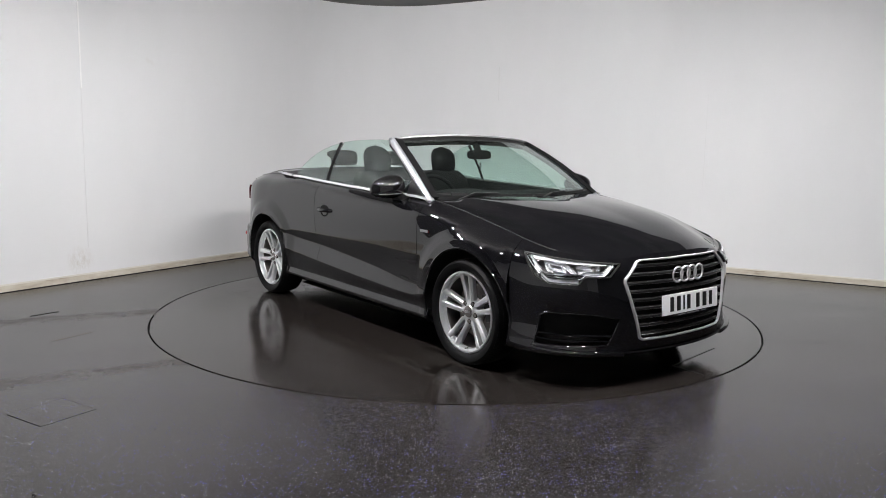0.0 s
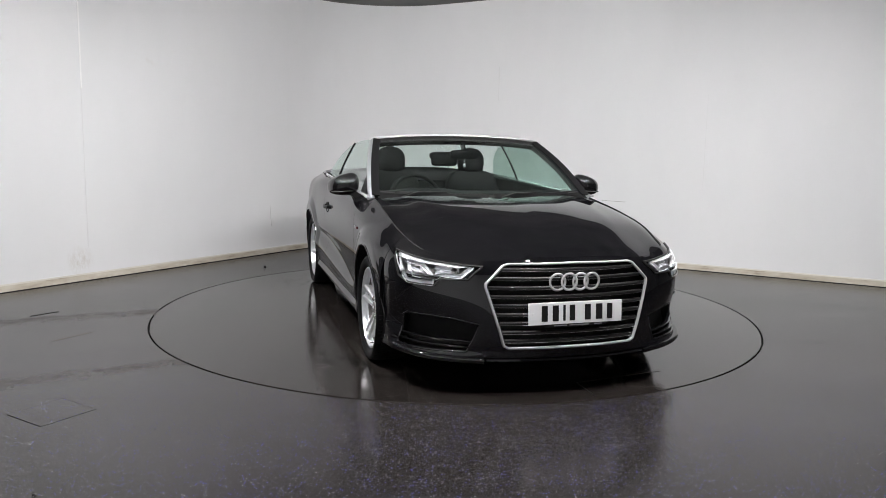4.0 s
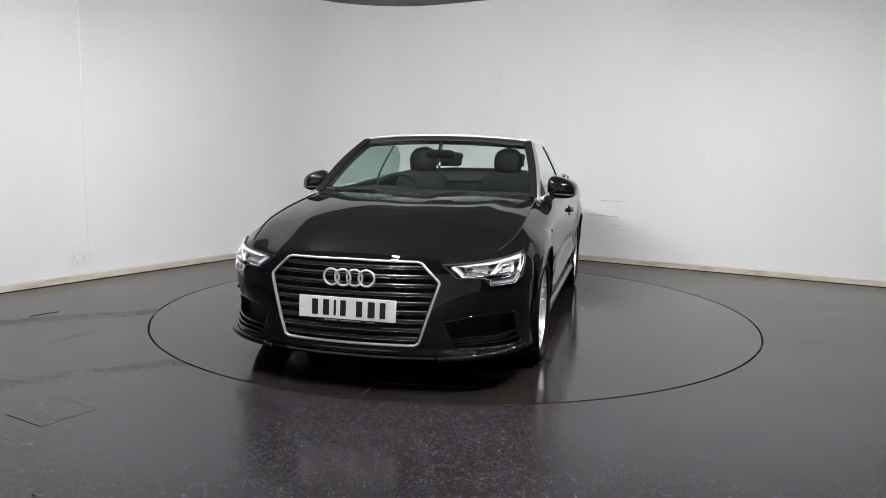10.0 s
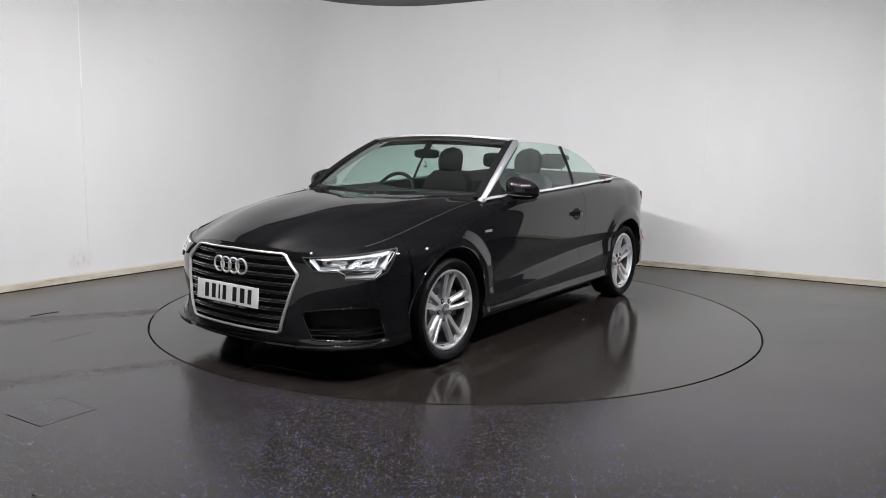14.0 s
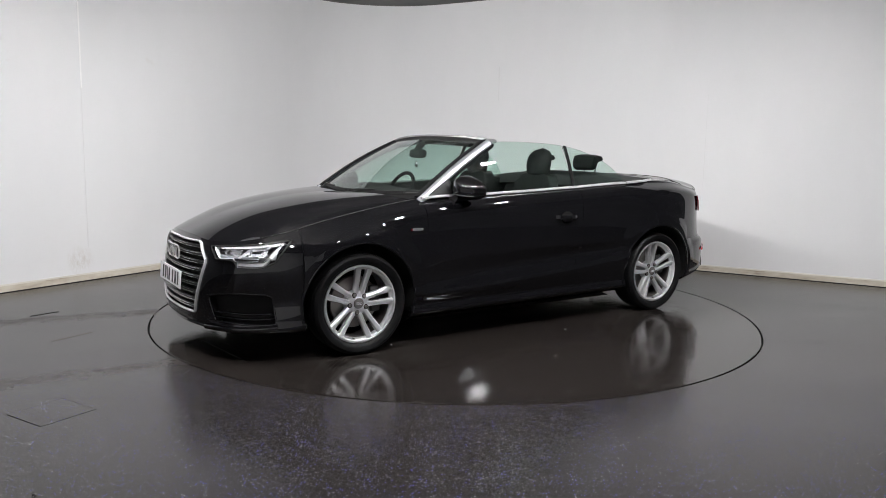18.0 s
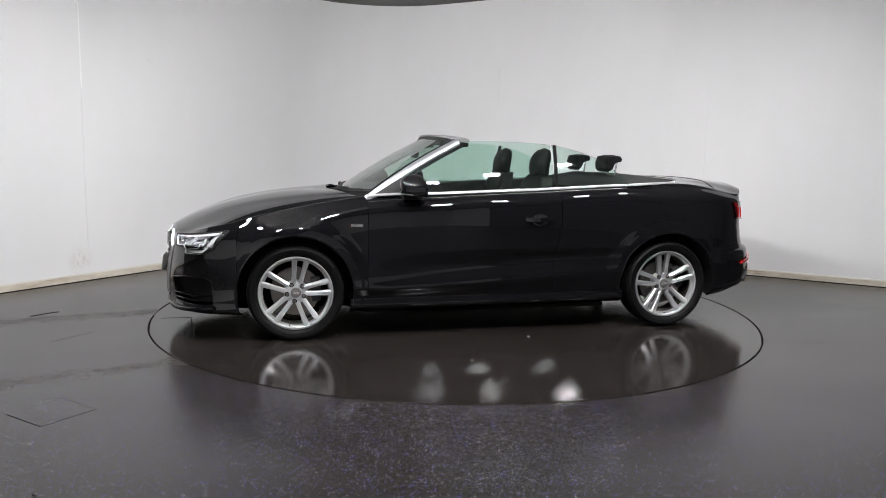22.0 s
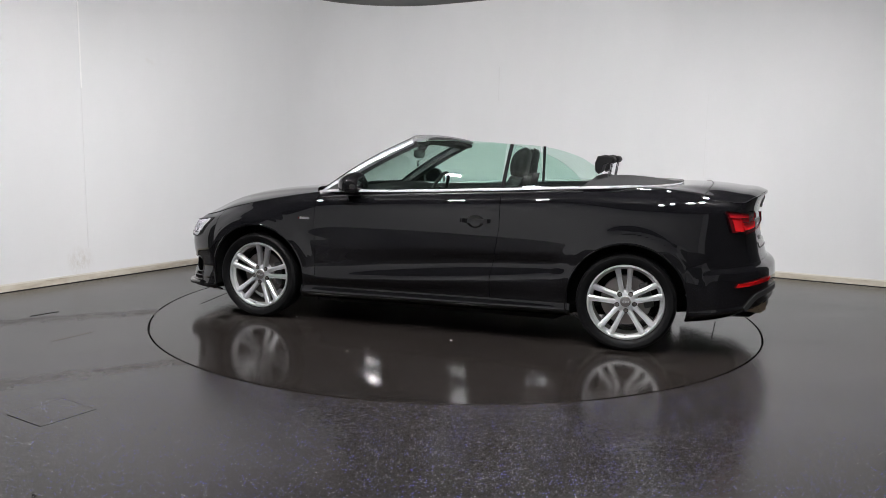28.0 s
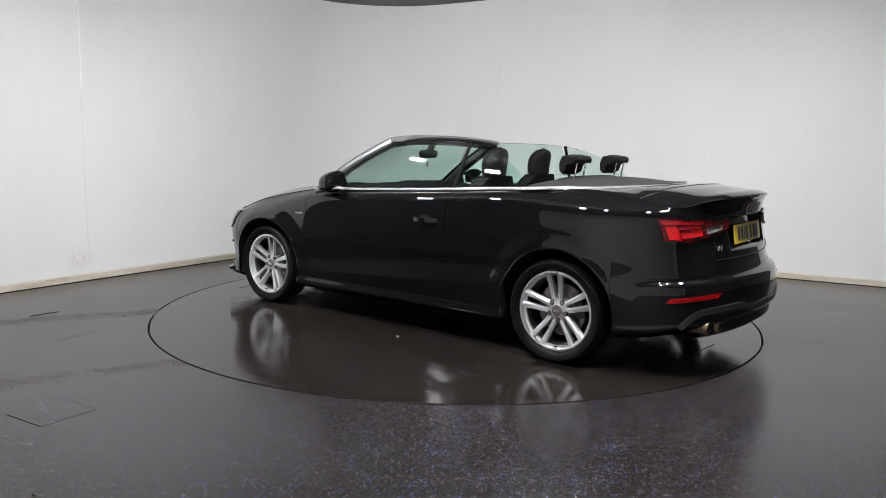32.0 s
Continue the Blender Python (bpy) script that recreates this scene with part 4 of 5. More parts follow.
def build_wheels(car):
    tyre, flange, barrel = wheel_meshes(TYRE_R)
    proto = new("wheel")
    proto.parent = car
    t = part("tyre", tyre, RUBBER, proto, "black low-profile tyre")
    blocks = bmesh.new()
    for k in range(90):
        for y, r, w in ((.070, TYRE_R - .0035, .022), (.040, TYRE_R + .0005, .026), (.005, TYRE_R + .001, .028)):
            box_at = pose(0, 0, 0, 0, k * 4 + (2 if y == .040 else 0), 0) @ pose(0, y, r, -14 if y == .070 else 0, 0, 12)
            vs = [blocks.verts.new(box_at @ Vector((dx * .0078, dy * w / 2, dz))) for dz in (-.006, .0008) for dx, dy in ((-1, -1), (1, -1), (1, 1), (-1, 1))]
            blocks.faces.new(vs[4:])
            for i in range(4):
                blocks.faces.new((vs[i], vs[(i + 1) % 4], vs[4 + (i + 1) % 4], vs[4 + i]))
    part("tread", blocks, RUBBER, proto, "moulded tread blocks", False)
    rim = part("rim", flange, ALLOY, proto, "silver alloy rim")
    part("barrel", barrel, STEEL, proto, "dull inner rim barrel")
    arm_r, arm_l = spoke_bm(1), spoke_bm(-1)
    first = [part("spoke", arm_r, ALLOY, proto), part("spoke", arm_l, ALLOY, proto)]
    for k in range(5):
        for f in first:
            o = f if k == 0 else f.copy()
            if k:
                scene.collection.objects.link(o)
            o.matrix_basis = pose(0, 0, 0, 0, 72 * k, 0)
    hub = lathe([(0.0, .046), (.036, .046), (.039, .043), (.060, .041), (.072, .036), (.076, .02), (.076, -.02)], 48)
    part("hub", hub, ALLOY, proto)
    cap = part("hub_cap", lathe([(0, .0525), (.027, .0525), (.0315, .0505), (.0335, .044)], 40), CAPGREY, proto, "grey hub cap")
    for k in range(4):
        ring = [(-.0135 + .009 * k + .0062 * math.cos(a), .0530, .0062 * math.sin(a)) for a in [2 * math.pi * i / 20 for i in range(20)]]
        part("cap_ring", sweep(ring, round_section(.0011, 5), (0, 1, 0), closed=True), ALLOY, proto)
    # bolt holes aren't sunk: a near-black disc paints the shade inside each
    pocket = part("bolt_pocket", lathe([(0, .0425), (.0135, .0425), (.0155, .0405), (.016, .03)], 20), DARKMARK, proto, "dark disc for the shade in a bolt hole")
    bolt = part("wheel_bolt", lathe([(0, .0475), (.004, .0475), (.005, .049), (.0085, .049), (.0105, .046), (.0105, .03)], 12), STEEL, proto, "steel wheel bolt")
    for k in range(5):
        a = radians(36 + 72 * k)
        for q in (pocket, bolt):
            o = q if k == 0 else q.copy()
            if k:
                scene.collection.objects.link(o)
            o.location = (.056 * math.sin(a), .001, .056 * math.cos(a))
    part("brake_disc", lathe([(.06, -.015), (.155, -.015), (.158, -.02), (.158, -.04), (.06, -.04)], 64), STEEL, proto, "grey steel brake disc")
    part("caliper", box_bm(.06, .07, .16, (-.125, -.02, .03), .012, 2, (0, 12, 0)), GREYPLASTIC, proto)
    part("valve", lathe([(0, .07), (.003, .07), (.003, .04)], 8, at=(0.01, 0, -.212)), GASKET, proto)
    places = [(WB, 1), (-WB, 1), (WB, -1), (-WB, -1)]
    for k, (x, s) in enumerate(places):
        w = proto if k == 0 else proto.copy()
        if k:
            scene.collection.objects.link(w)
            for o in proto.children:
                q = o.copy()
                scene.collection.objects.link(q)
                q.parent = w
        y = .802 if x > 0 else .800
        phase = {(1, 1): -8.5, (-1, 1): 5.0, (1, -1): 4.0, (-1, -1): 20.0}[(1 if x > 0 else -1, s)]
        w.matrix_basis = pose(x, s * y, HUB_Z, 0, 0, 0 if s > 0 else 180) @ pose(0, 0, 0, 0, phase, 0)


def chrome_loop(pts, w, h, material, parent, name, label=""):
    """A bar with a flat face along a closed loop of points on the nose."""
    sec = [(-w / 2, -h / 2)] + [(-w / 2 * math.cos(a), h * .1 + h * .4 * math.sin(a)) for a in np.linspace(0, math.pi, 9)] + [(w / 2, -h / 2)]
    bm = bmesh.new()
    n = len(pts)
    rows = []
    P = [Vector(p) for p in pts]
    for i, p in enumerate(P):
        d = (P[(i + 1) % n] - P[i - 1]).normalized()
        out = Vector((1, .25 * p.y, .12)).normalized()
        side = d.cross(out).normalized()
        out = side.cross(d).normalized()
        if out.x < 0:
            out = -out
        rows.append([bm.verts.new(p + side * a + out * b) for a, b in sec])
    m = len(sec)
    for i in range(n):
        a, b = rows[i], rows[(i + 1) % n]
        for j in range(m):
            bm.faces.new((a[j], a[(j + 1) % m], b[(j + 1) % m], b[j]))
    return part(name, bm, material, parent, label)


def nose_x(y, z, off=0.0):
    c, v = net_at("yz", abs(y), z, 0, CHORD[5])
    return float(on_skin(c, v, np.array(off))[0])


def build_front(car):
    grille = new("grille")
    grille.parent = car
    tagged(grille, "black slatted grille with a chrome frame")
    left = grille_outline(0.0, .006)
    right = [(x, -y, z) for x, y, z in left[1:-1][::-1]]
    chrome_loop(left + right, .0125, .016, SATIN, grille, "grille_frame", "chrome frame")
    # backing set into the nose
    rows = []
    for z in np.linspace(.25, .668, 12):
        e = float(np.interp(z, [.25, .262, .556, .572, .656, .668], [.34, .362, .452, .45, .362, .335]))
        rows.append([(nose_x(y, z) - .035, y, z) for y in np.linspace(-e, e, 24)])
    bm = bmesh.new()
    grid_into(bm, rows)
    part("grille_backing", bm, UNDER, grille)
    for k in range(9):
        z = .283 + .0445 * k
        e = float(np.interp(z, [.25, .262, .556, .572, .656, .668], [.34, .362, .452, .45, .362, .335])) - .012
        path = [(nose_x(y, z) - .012, y, z) for y in np.linspace(-e, e, 30)]
        sec = [(-.012, -.008), (.008, -.009), (.013, -.004), (.013, .003), (.006, .008), (-.012, .007)]
        part("grille_slat", sweep(path, sec, (0, 0, 1)), PLASTIC, grille, "black slat")
        for dz in (-.0075, .0065):
            part("slat_edge", sweep([(x + .011, y, zz + dz) for x, y, zz in path], round_section(.0015, 5)), CHROME, grille)
    # the badge: four linked chrome rings
    badge = new("badge")
    badge.parent = car
    zc, x = .580, nose_x(0, .58) + .012
    for k in range(4):
        y = -.0945 + .063 * k
        bm = bmesh.new()
        ring = [(nose_x(y + .041 * math.cos(a), zc) + .010 + .002 * (k % 2), y + .041 * math.cos(a), zc + .041 * math.sin(a))
                for a in [2 * math.pi * i / 40 for i in range(40)]]
        part("badge_ring", sweep(ring, round_section(.0065, 10, .8), (1, 0, 0), closed=True), SATIN, badge, "chrome ring")
    # number plate with plain bars
    plate = new("number_plate")
    plate.parent = car
    tagged(plate, "white number plate with black bars")
    px = 2.172
    part("plate", box_bm(.004, .52, .111, (0, 0, 0), .0015, 1), PLATEWHITE, plate, "white plate")
    plate.matrix_basis = pose(px + .012, 0, .4273, 0, -4, 0)
    for y, w in ((-.172, .05), (-.112, .05), (-.064, .02), (-.02, .046), (.066, .05), (.13, .056), (.19, .046)):
        part("bar", box_bm(.0015, w * .66, .079, (.0026, y, 0), .0004, 1), INK, plate, "black bar", False)
    for y in (-.235, .235):
        part("plate_screw", lathe([(0, .004), (.005, .0035), (.006, .002)], 12, "x", (0.0, y, 0)), PLATEWHITE, plate)
    carrier = part("plate_carrier", box_bm(.006, .34, .016, (-.002, 0, -.062), .002, 1), PLASTIC, plate, "black plastic carrier")
    for y, w in ((-.085, .07), (.02, .11), (.125, .045)):
        part("bar", box_bm(.001, w, .006, (.0016, y, -.0625)), LAMPGREY, carrier, "pale bar", False)
    build_headlamps(car)
    # intakes and lip
    for s in (1, -1):
        # side intake: a deep dark pocket under a ledge, with two blades across it
        side = lambda p: (float(p[0]), s * float(p[1]), float(p[2]))
        rim = intake_rim()
        rows = [[side(intake_at(a, b, o)) for a, b in rim + rim[:1]] for o in (-.004, -.025, -.050)]
        intake = part("side_intake", sheet(rows), PLASTIC, car, "deep black side intake")
        back = [[side(intake_at(a, b, -.050)) for a in np.linspace(0, 1, 16)] for b in np.linspace(0, 1, 6)]
        part("intake_backing", sheet(back), UNDER, intake)
        part("intake_frame", sweep([side(intake_at(a, b, -.0045)) for a, b in rim], round_section(.0075, 10), (0, 0, 1), closed=True), PAINT, intake)
        for b in (.60, .83):
            path = [side(intake_at(a, b - .06 * a, -.012)) for a in np.linspace(.01, .97, 24)]
            part("blade", sweep(path, [(-.016 * s, -.004), (.010 * s, -.006), (.014 * s, -.004), (.016 * s, 0), (.014 * s, .004), (.010 * s, .005), (-.016 * s, .004)]), GLOSSBLACK, intake, "gloss black blade")
        # splitter: a thick blade under the intake
        c0, c1 = net_at("yz", .455, .2, 0, CHORD[5])[0], net_at("xz", 1.80, .2, CHORD[3], CHORD[7])[0]
        path = []
        for k in np.linspace(0, 1, 34):
            c = c0 + (c1 - c0) * k
            z = float(np.interp(k, [0, .12, .5, 1], [.186, .192, .197, .210]))
            path.append(side(on_skin(c, float(np.interp(z, NET[4, :, 2], LEVEL)), np.array(.006))))
        part("splitter", sweep(path, [(.020 * math.copysign(abs(math.cos(a)) ** .6, math.cos(a)), .015 * math.copysign(abs(math.sin(a)) ** .6, math.sin(a)))
                                      for a in np.linspace(0, 2 * math.pi, 21)[:-1]]), PAINT, car, "gloss black splitter blade")
    for y, z in ((.30, .215), (.788, .437)):
        for s in (1, -1):
            q = on_skin(*net_at("yz", y, z, 0, CHORD[5]), np.array(.0012))
            part("parking_sensor", lathe([(0, .002), (.009, .002), (.0105, 0), (.0105, -.004)], 20, "x", (q[0], s * q[1], q[2])), PAINT, car)
    path = [(nose_x(y, .182) + .004, y, .184) for y in np.linspace(-.44, .44, 40)]
    part("front_lip", sweep(path, [(-.05, -.010), (.008, -.012), (.016, -.004), (.012, .006), (-.05, .008)]), PAINT, car)


def build_headlamps(car):
    for s in (1, -1):
        lamp = new("headlamp")
        lamp.parent = car
        tagged(lamp, "clear headlamp with white light guides")

        def put(name, P, material, depth, parent=lamp, label=""):
            P = np.array(P)
            P[..., 1] *= s
            return part(name, thick_sheet(P, depth * s), material, parent, label)
        put("housing", lamp_patch(-.02, 1.01, -.04, 1.04, 20, 10, -.04), LAMPGREY, .01, lamp, "dark grey lamp housing")
        lines = (([(.93, .11), (.085, .12), (.115, .83), (.40, .79), (.74, .70)], .0115, -.004, WHITEBAND),
                 ([(.945, .12), (.925, .42), (.895, .70)], .022, -.003, WHITEBAND),
                 ([(.90, .78), (.84, .90), (.44, .93)], .015, -.001, WHITEBAND),
                 ([(.47, .72), (.54, .48), (.60, .28), (.80, .22)], .008, -.010, WHITEBAND),
                 ([(.60, .34), (.60, .60), (.78, .56), (.78, .30)], .006, -.012, REFLECTOR),
                 ([(.20, .30), (.46, .30)], .006, -.022, REFLECTOR), ([(.20, .62), (.44, .58)], .006, -.022, REFLECTOR))
        for line, w, off, m in lines:
            put("light_guide" if m is WHITEBAND else "reflector", lamp_guide(line, w, off), m, .012, lamp)
        for a in (.25, .49, .74):
            p = np.array(lamp_patch(a, a + .01, .46, .52, 2, 2, -.026))[0, 0]
            bm = lathe([(0, .012), (.010, .010), (.018, .003), (.021, -.006), (.021, -.02)], 24, "x")
            bmesh.ops.transform(bm, matrix=pose(p[0], p[1] * s, p[2], 0, 0, 28 * s), verts=bm.verts[:])
            part("lamp_lens", bm, CAPGREY if a < .7 else REFLECTOR, lamp, "round projector lens")
        P = np.array(lamp_patch(0.0, 1.0, 0.0, 1.0, 24, 10, .003))
        P[..., 1] *= s
        glass = part("lens", sheet(P), LENS, lamp, "clear plastic lens")
        solid = glass.modifiers.new("thickness", "SOLIDIFY")
        solid.thickness = .003
        glass.visible_shadow = False
        rim = [np.array(lamp_patch(a, a, 0, 0, 2, 2, .003))[0, 0] for a in np.linspace(0, 1, 20)]
        rim += [np.array(lamp_patch(1, 1, b, b, 2, 2, .003))[0, 0] for b in np.linspace(.1, .9, 8)]
        rim += [np.array(lamp_patch(a, a, 1, 1, 2, 2, .003))[0, 0] for a in np.linspace(1, 0, 20)]
        rim += [np.array(lamp_patch(0, 0, b, b, 2, 2, .003))[0, 0] for b in np.linspace(.9, .1, 6)]
        rim = [(p[0], p[1] * s, p[2]) for p in rim]
        part("lamp_seal", sweep(rim, round_section(.0055, 6), (0, 0, 1), closed=True), GASKET, lamp)


def rear_patch(corners, na, nb, off):
    """A piece of the tail between four corners given by two coordinates each."""
    A, B, C, D = (np.array(net_at(*q)) for q in corners)
    rows = []
    for i in range(na):
        a = i / (na - 1)
        row = []
        for j in range(nb):
            b = j / (nb - 1)
            q = (1 - b) * ((1 - a) * A + a * B) + b * ((1 - a) * D + a * C)
            row.append(on_skin(q[0], q[1], np.array(off)))
        rows.append(row)
    return np.array(rows)


def build_rear(car):
    c15, c20 = CHORD[14], CHORD[-1]
    for s in (1, -1):
        lamp = new("tail_lamp")
        lamp.parent = car
        tagged(lamp, "red tail lamp with bright red bars and a clear reversing lens")
        top = [net_at(*q) for q in (("xz", -1.843, .888, c15, c20), ("xz", -1.934, .886, c15, c20), ("yz", .554, .884, CHORD[16], c20), ("yz", .350, .868, CHORD[16], c20))]
        low = [net_at(*q) for q in (("xz", -1.889, .764, c15, c20), ("xz", -1.979, .754, c15, c20), ("yz", .555, .780, CHORD[16], c20), ("yz", .358, .816, CHORD[16], c20))]

        def piece(name, a0, a1, b0, b1, off, material, depth, label=""):
            """A piece of the lamp's face: a from the outer end (0) to the inner tip (1), b from top to bottom."""
            na, nb = max(3, int(34 * (a1 - a0))), max(3, int(12 * (b1 - b0)))
            rows = []
            for a in np.linspace(a0, a1, na):
                u = [np.array([np.interp(a, (0, .30, .68, 1), [q[k] for q in line]) for k in (0, 1)]) for line in (top, low)]
                rows.append([on_skin(*(u[0] * (1 - b) + u[1] * b), np.array(off)) for b in np.linspace(b0, b1, nb)])
            P = np.array(rows)
            P[..., 1] *= s
            return part(name, thick_sheet(P, depth * s), material, lamp, label)
        piece("lens", 0, 1, 0, 1, .007, REDDARK, .01, "dark red lens")
        piece("upper_band", .04, .62, .10, .34, .0085, REDMID, .004, "red lens band")
        piece("light_bar", .07, .24, .36, .92, .0095, REDLENS, .005, "bright red upright bar")
        piece("light_bar", .25, .57, .56, .86, .0095, REDLENS, .005, "bright red lower bar")
        piece("middle_band", .25, .57, .37, .53, .0085, REDMID, .004)
        piece("inner_band", .66, .96, .12, .46, .0085, REDDEEP, .004, "dark red inner band")
        piece("reversing_lens", .66, .90, .56, .86, .0085, LAMPGREY, .005, "clear reversing lens")
        refl = rear_patch((("xz", -1.948, .458, c15, c20), ("yz", .566, .484, CHORD[16], c20), ("yz", .600, .461, CHORD[16], c20), ("xz", -1.930, .434, c15, c20)), 20, 5, .006)
        refl[..., 1] *= s
        part("rear_reflector", thick_sheet(refl, .008 * s), REDLENS, car, "slim red reflector")
    # plate with plain bars, rings and small badge
    plate = new("number_plate")
    plate.parent = car
    tagged(plate, "yellow number plate with black bars")
    part("plate", box_bm(.004, .52, .111, (0, 0, 0), .0015, 1), PLATEYELLOW, plate, "yellow plate")
    for y, w in ((.172, .05), (.112, .05), (.064, .02), (.02, .046), (-.066, .05), (-.13, .056), (-.19, .046)):
        part("bar", box_bm(.0015, w * .66, .079, (-.0026, y, 0), .0004, 1), INK, plate, "black bar", False)
    plate.matrix_basis = pose(-2.100, 0, .772, 0, 8, 0)
    badge = new("badge")
    badge.parent = car
    for k in range(4):
        y = -.0855 + .057 * k
        ring = []
        for a in [2 * math.pi * i / 36 for i in range(36)]:
            yy, zz = y + .034 * math.cos(a), .918 + .034 * math.sin(a)
            c, v = net_at("yz", abs(yy), min(zz, .955), CHORD[17], c20)
            q = on_skin(c, v, np.array(.011))
            ring.append((q[0], yy, q[2]))
        part("badge_ring", sweep(ring, round_section(.005, 8), (1, 0, 0), closed=True), SATIN, badge, "chrome ring")
    for y, w in ((.462, .024), (.432, .020)):
        c, v = net_at("yz", y, .712, CHORD[16], c20)
        q = on_skin(c, v, np.array(.004))
        part("emblem_bar", box_bm(.004, w, .026, tuple(q), .001, 1, (0, 0, 14)), SATIN, badge, "plain chrome bar")
    third = [tuple(on_skin(*net_at("yz", abs(y), .960, CHORD[17], c20), np.array(.002))) for y in np.linspace(-.16, .16, 16)]
    third = [(p[0], y, p[2]) for p, y in zip(third, np.linspace(-.16, .16, 16))]
    part("third_brake_lamp", sweep(third, round_section(.006, 8), (0, 0, 1)), REDDARK, car, "dark red brake lamp strip")
    # the lid's raised rear edge, from the lamps' outer corners across the tail
    ridge = [(p[0] - .001, p[1], p[2] + .002) for p in shoulder(np.linspace(CHORD[15] + .5 * (CHORD[16] - CHORD[15]), CHORD[-1], 30))]
    ridge += [(x, -y, z) for x, y, z in ridge[:-1][::-1]]
    k = [min(1, .25 + .9 * min(i, 58 - i) / 29) for i in range(59)]
    part("lid_lip", sweep(ridge, [(-.020, -.010), (.006, -.012), (.0085, -.004), (.006, .002), (-.001, .004), (-.020, -.001)], (0, 0, 1), scale=k), PAINT, car, "sharp raised edge of the boot lid")
    # the gap under the lid, turned up at its ends
    gap = []
    for y in np.linspace(-.535, .535, 60):
        q = on_skin(*net_at("yz", abs(y), .650 + .035 * max(0, (abs(y) - .49) / .045) ** 2, CHORD[16], c20), np.array(.0004))
        gap.append((q[0], y, q[2]))
    part("lid_gap", sweep(gap, round_section(.0038, 8), (0, 0, 1)), GASKET, car, "dark gap under the boot lid")
    # the gap across the deck in front of the lid
    D = tail_sheet(0.0, 1.0, 160, 90).reshape(-1, 3)
    gap = []
    for y in np.linspace(-.735, .735, 60):
        x = -1.725 - .078 * (1 - (abs(y) / .735) ** 2.5)
        q = D[((D[:, 0] - x) ** 2 + (D[:, 1] - abs(y)) ** 2).argmin()]
        gap.append((x, y, float(q[2]) + .0005))
    for _ in range(4):
        gap = [gap[0]] + [(b[0], b[1], (a[2] + 2 * b[2] + c[2]) / 4) for a, b, c in zip(gap, gap[1:], gap[2:])] + [gap[-1]]
    part("lid_gap", sweep(gap, round_section(.003, 8), (0, 0, 1)), GASKET, car, "dark gap across the rear deck")
    # diffuser and exhaust
    rows = []
    for y in np.linspace(-.62, .62, 48):
        c, v = net_at("yz", abs(y), .36, CHORD[15], c20)
        q = skin(c, v)
        top = float(np.interp(abs(y), [0, .30, .36, .42, .62], [.366, .372, .386, .390, .380]))
        rows.append([(q[0] + .20, y, .215), (q[0] + .07, y, .225), (q[0] + .022, y, min(.262, top - .002)), (q[0] + .012, y, top)])
    dif = part("diffuser", sheet(rows), PLASTIC, car, "black plastic diffuser")
    path = []
    for y in np.linspace(-.765, .765, 90):
        z = float(spline([0, .29, .355, .42, .55, .651, .718, .765], [.370, .376, .392, .396, .393, .386, .360, .298], abs(y)))
        c, v = net_at("yz", abs(y), z, CHORD[15], c20)
        q = on_skin(c, v, np.array(.004))
        path.append((q[0], y, z))
    part("diffuser_trim", sweep(path, [(-.008, -.016), (.010, -.015), (.013, 0), (.010, .015), (-.008, .016)], (0, 0, 1)), GREYPLASTIC, dif, "grey plastic trim")
    for x, y in ((-2.138, .528), (-2.106, .620)):
        bm = lathe([(.031, .10), (.031, 0), (.035, -.002), (.038, .004), (.038, .16), (.031, .16), (.031, .10)], 32, "x")
        bmesh.ops.transform(bm, matrix=pose(x, y, .290, 0, -4, 0), verts=bm.verts[:])
        part("exhaust_pipe", bm, PIPE, car, "round steel exhaust pipe")


def glass_y(z):
    h = (z - .95) / .34
    return .790 - .115 * h - .05 * h * h


PILLAR_FOOT = np.array((.815, .762, .925))
PILLAR_TOP = np.array((.205, .628, 1.290))


def pillar(t):
    """The line of the windscreen pillar, from its foot to the top corner."""
    p = PILLAR_FOOT * (1 - t) + PILLAR_TOP * t
    bow = math.sin(math.pi * t) * .018
    return np.array((p[0] + bow * .4, p[1] + .012 * math.sin(math.pi * t), p[2] + bow))


def header(w):
    """The top edge of the windscreen, w from the left corner (0) to the right (1)."""
    e = 1 - (2 * w - 1) ** 2
    y = PILLAR_TOP[1] * (1 - 2 * w)
    return np.array((PILLAR_TOP[0] + .085 * e, y, PILLAR_TOP[2] + .034 * e ** .8 if e > 0 else PILLAR_TOP[2]))


def foot(w):
    e = 1 - (2 * w - 1) ** 2
    return np.array((PILLAR_FOOT[0] + .17 * e, PILLAR_FOOT[1] * (1 - 2 * w), PILLAR_FOOT[2] - .022 * e))


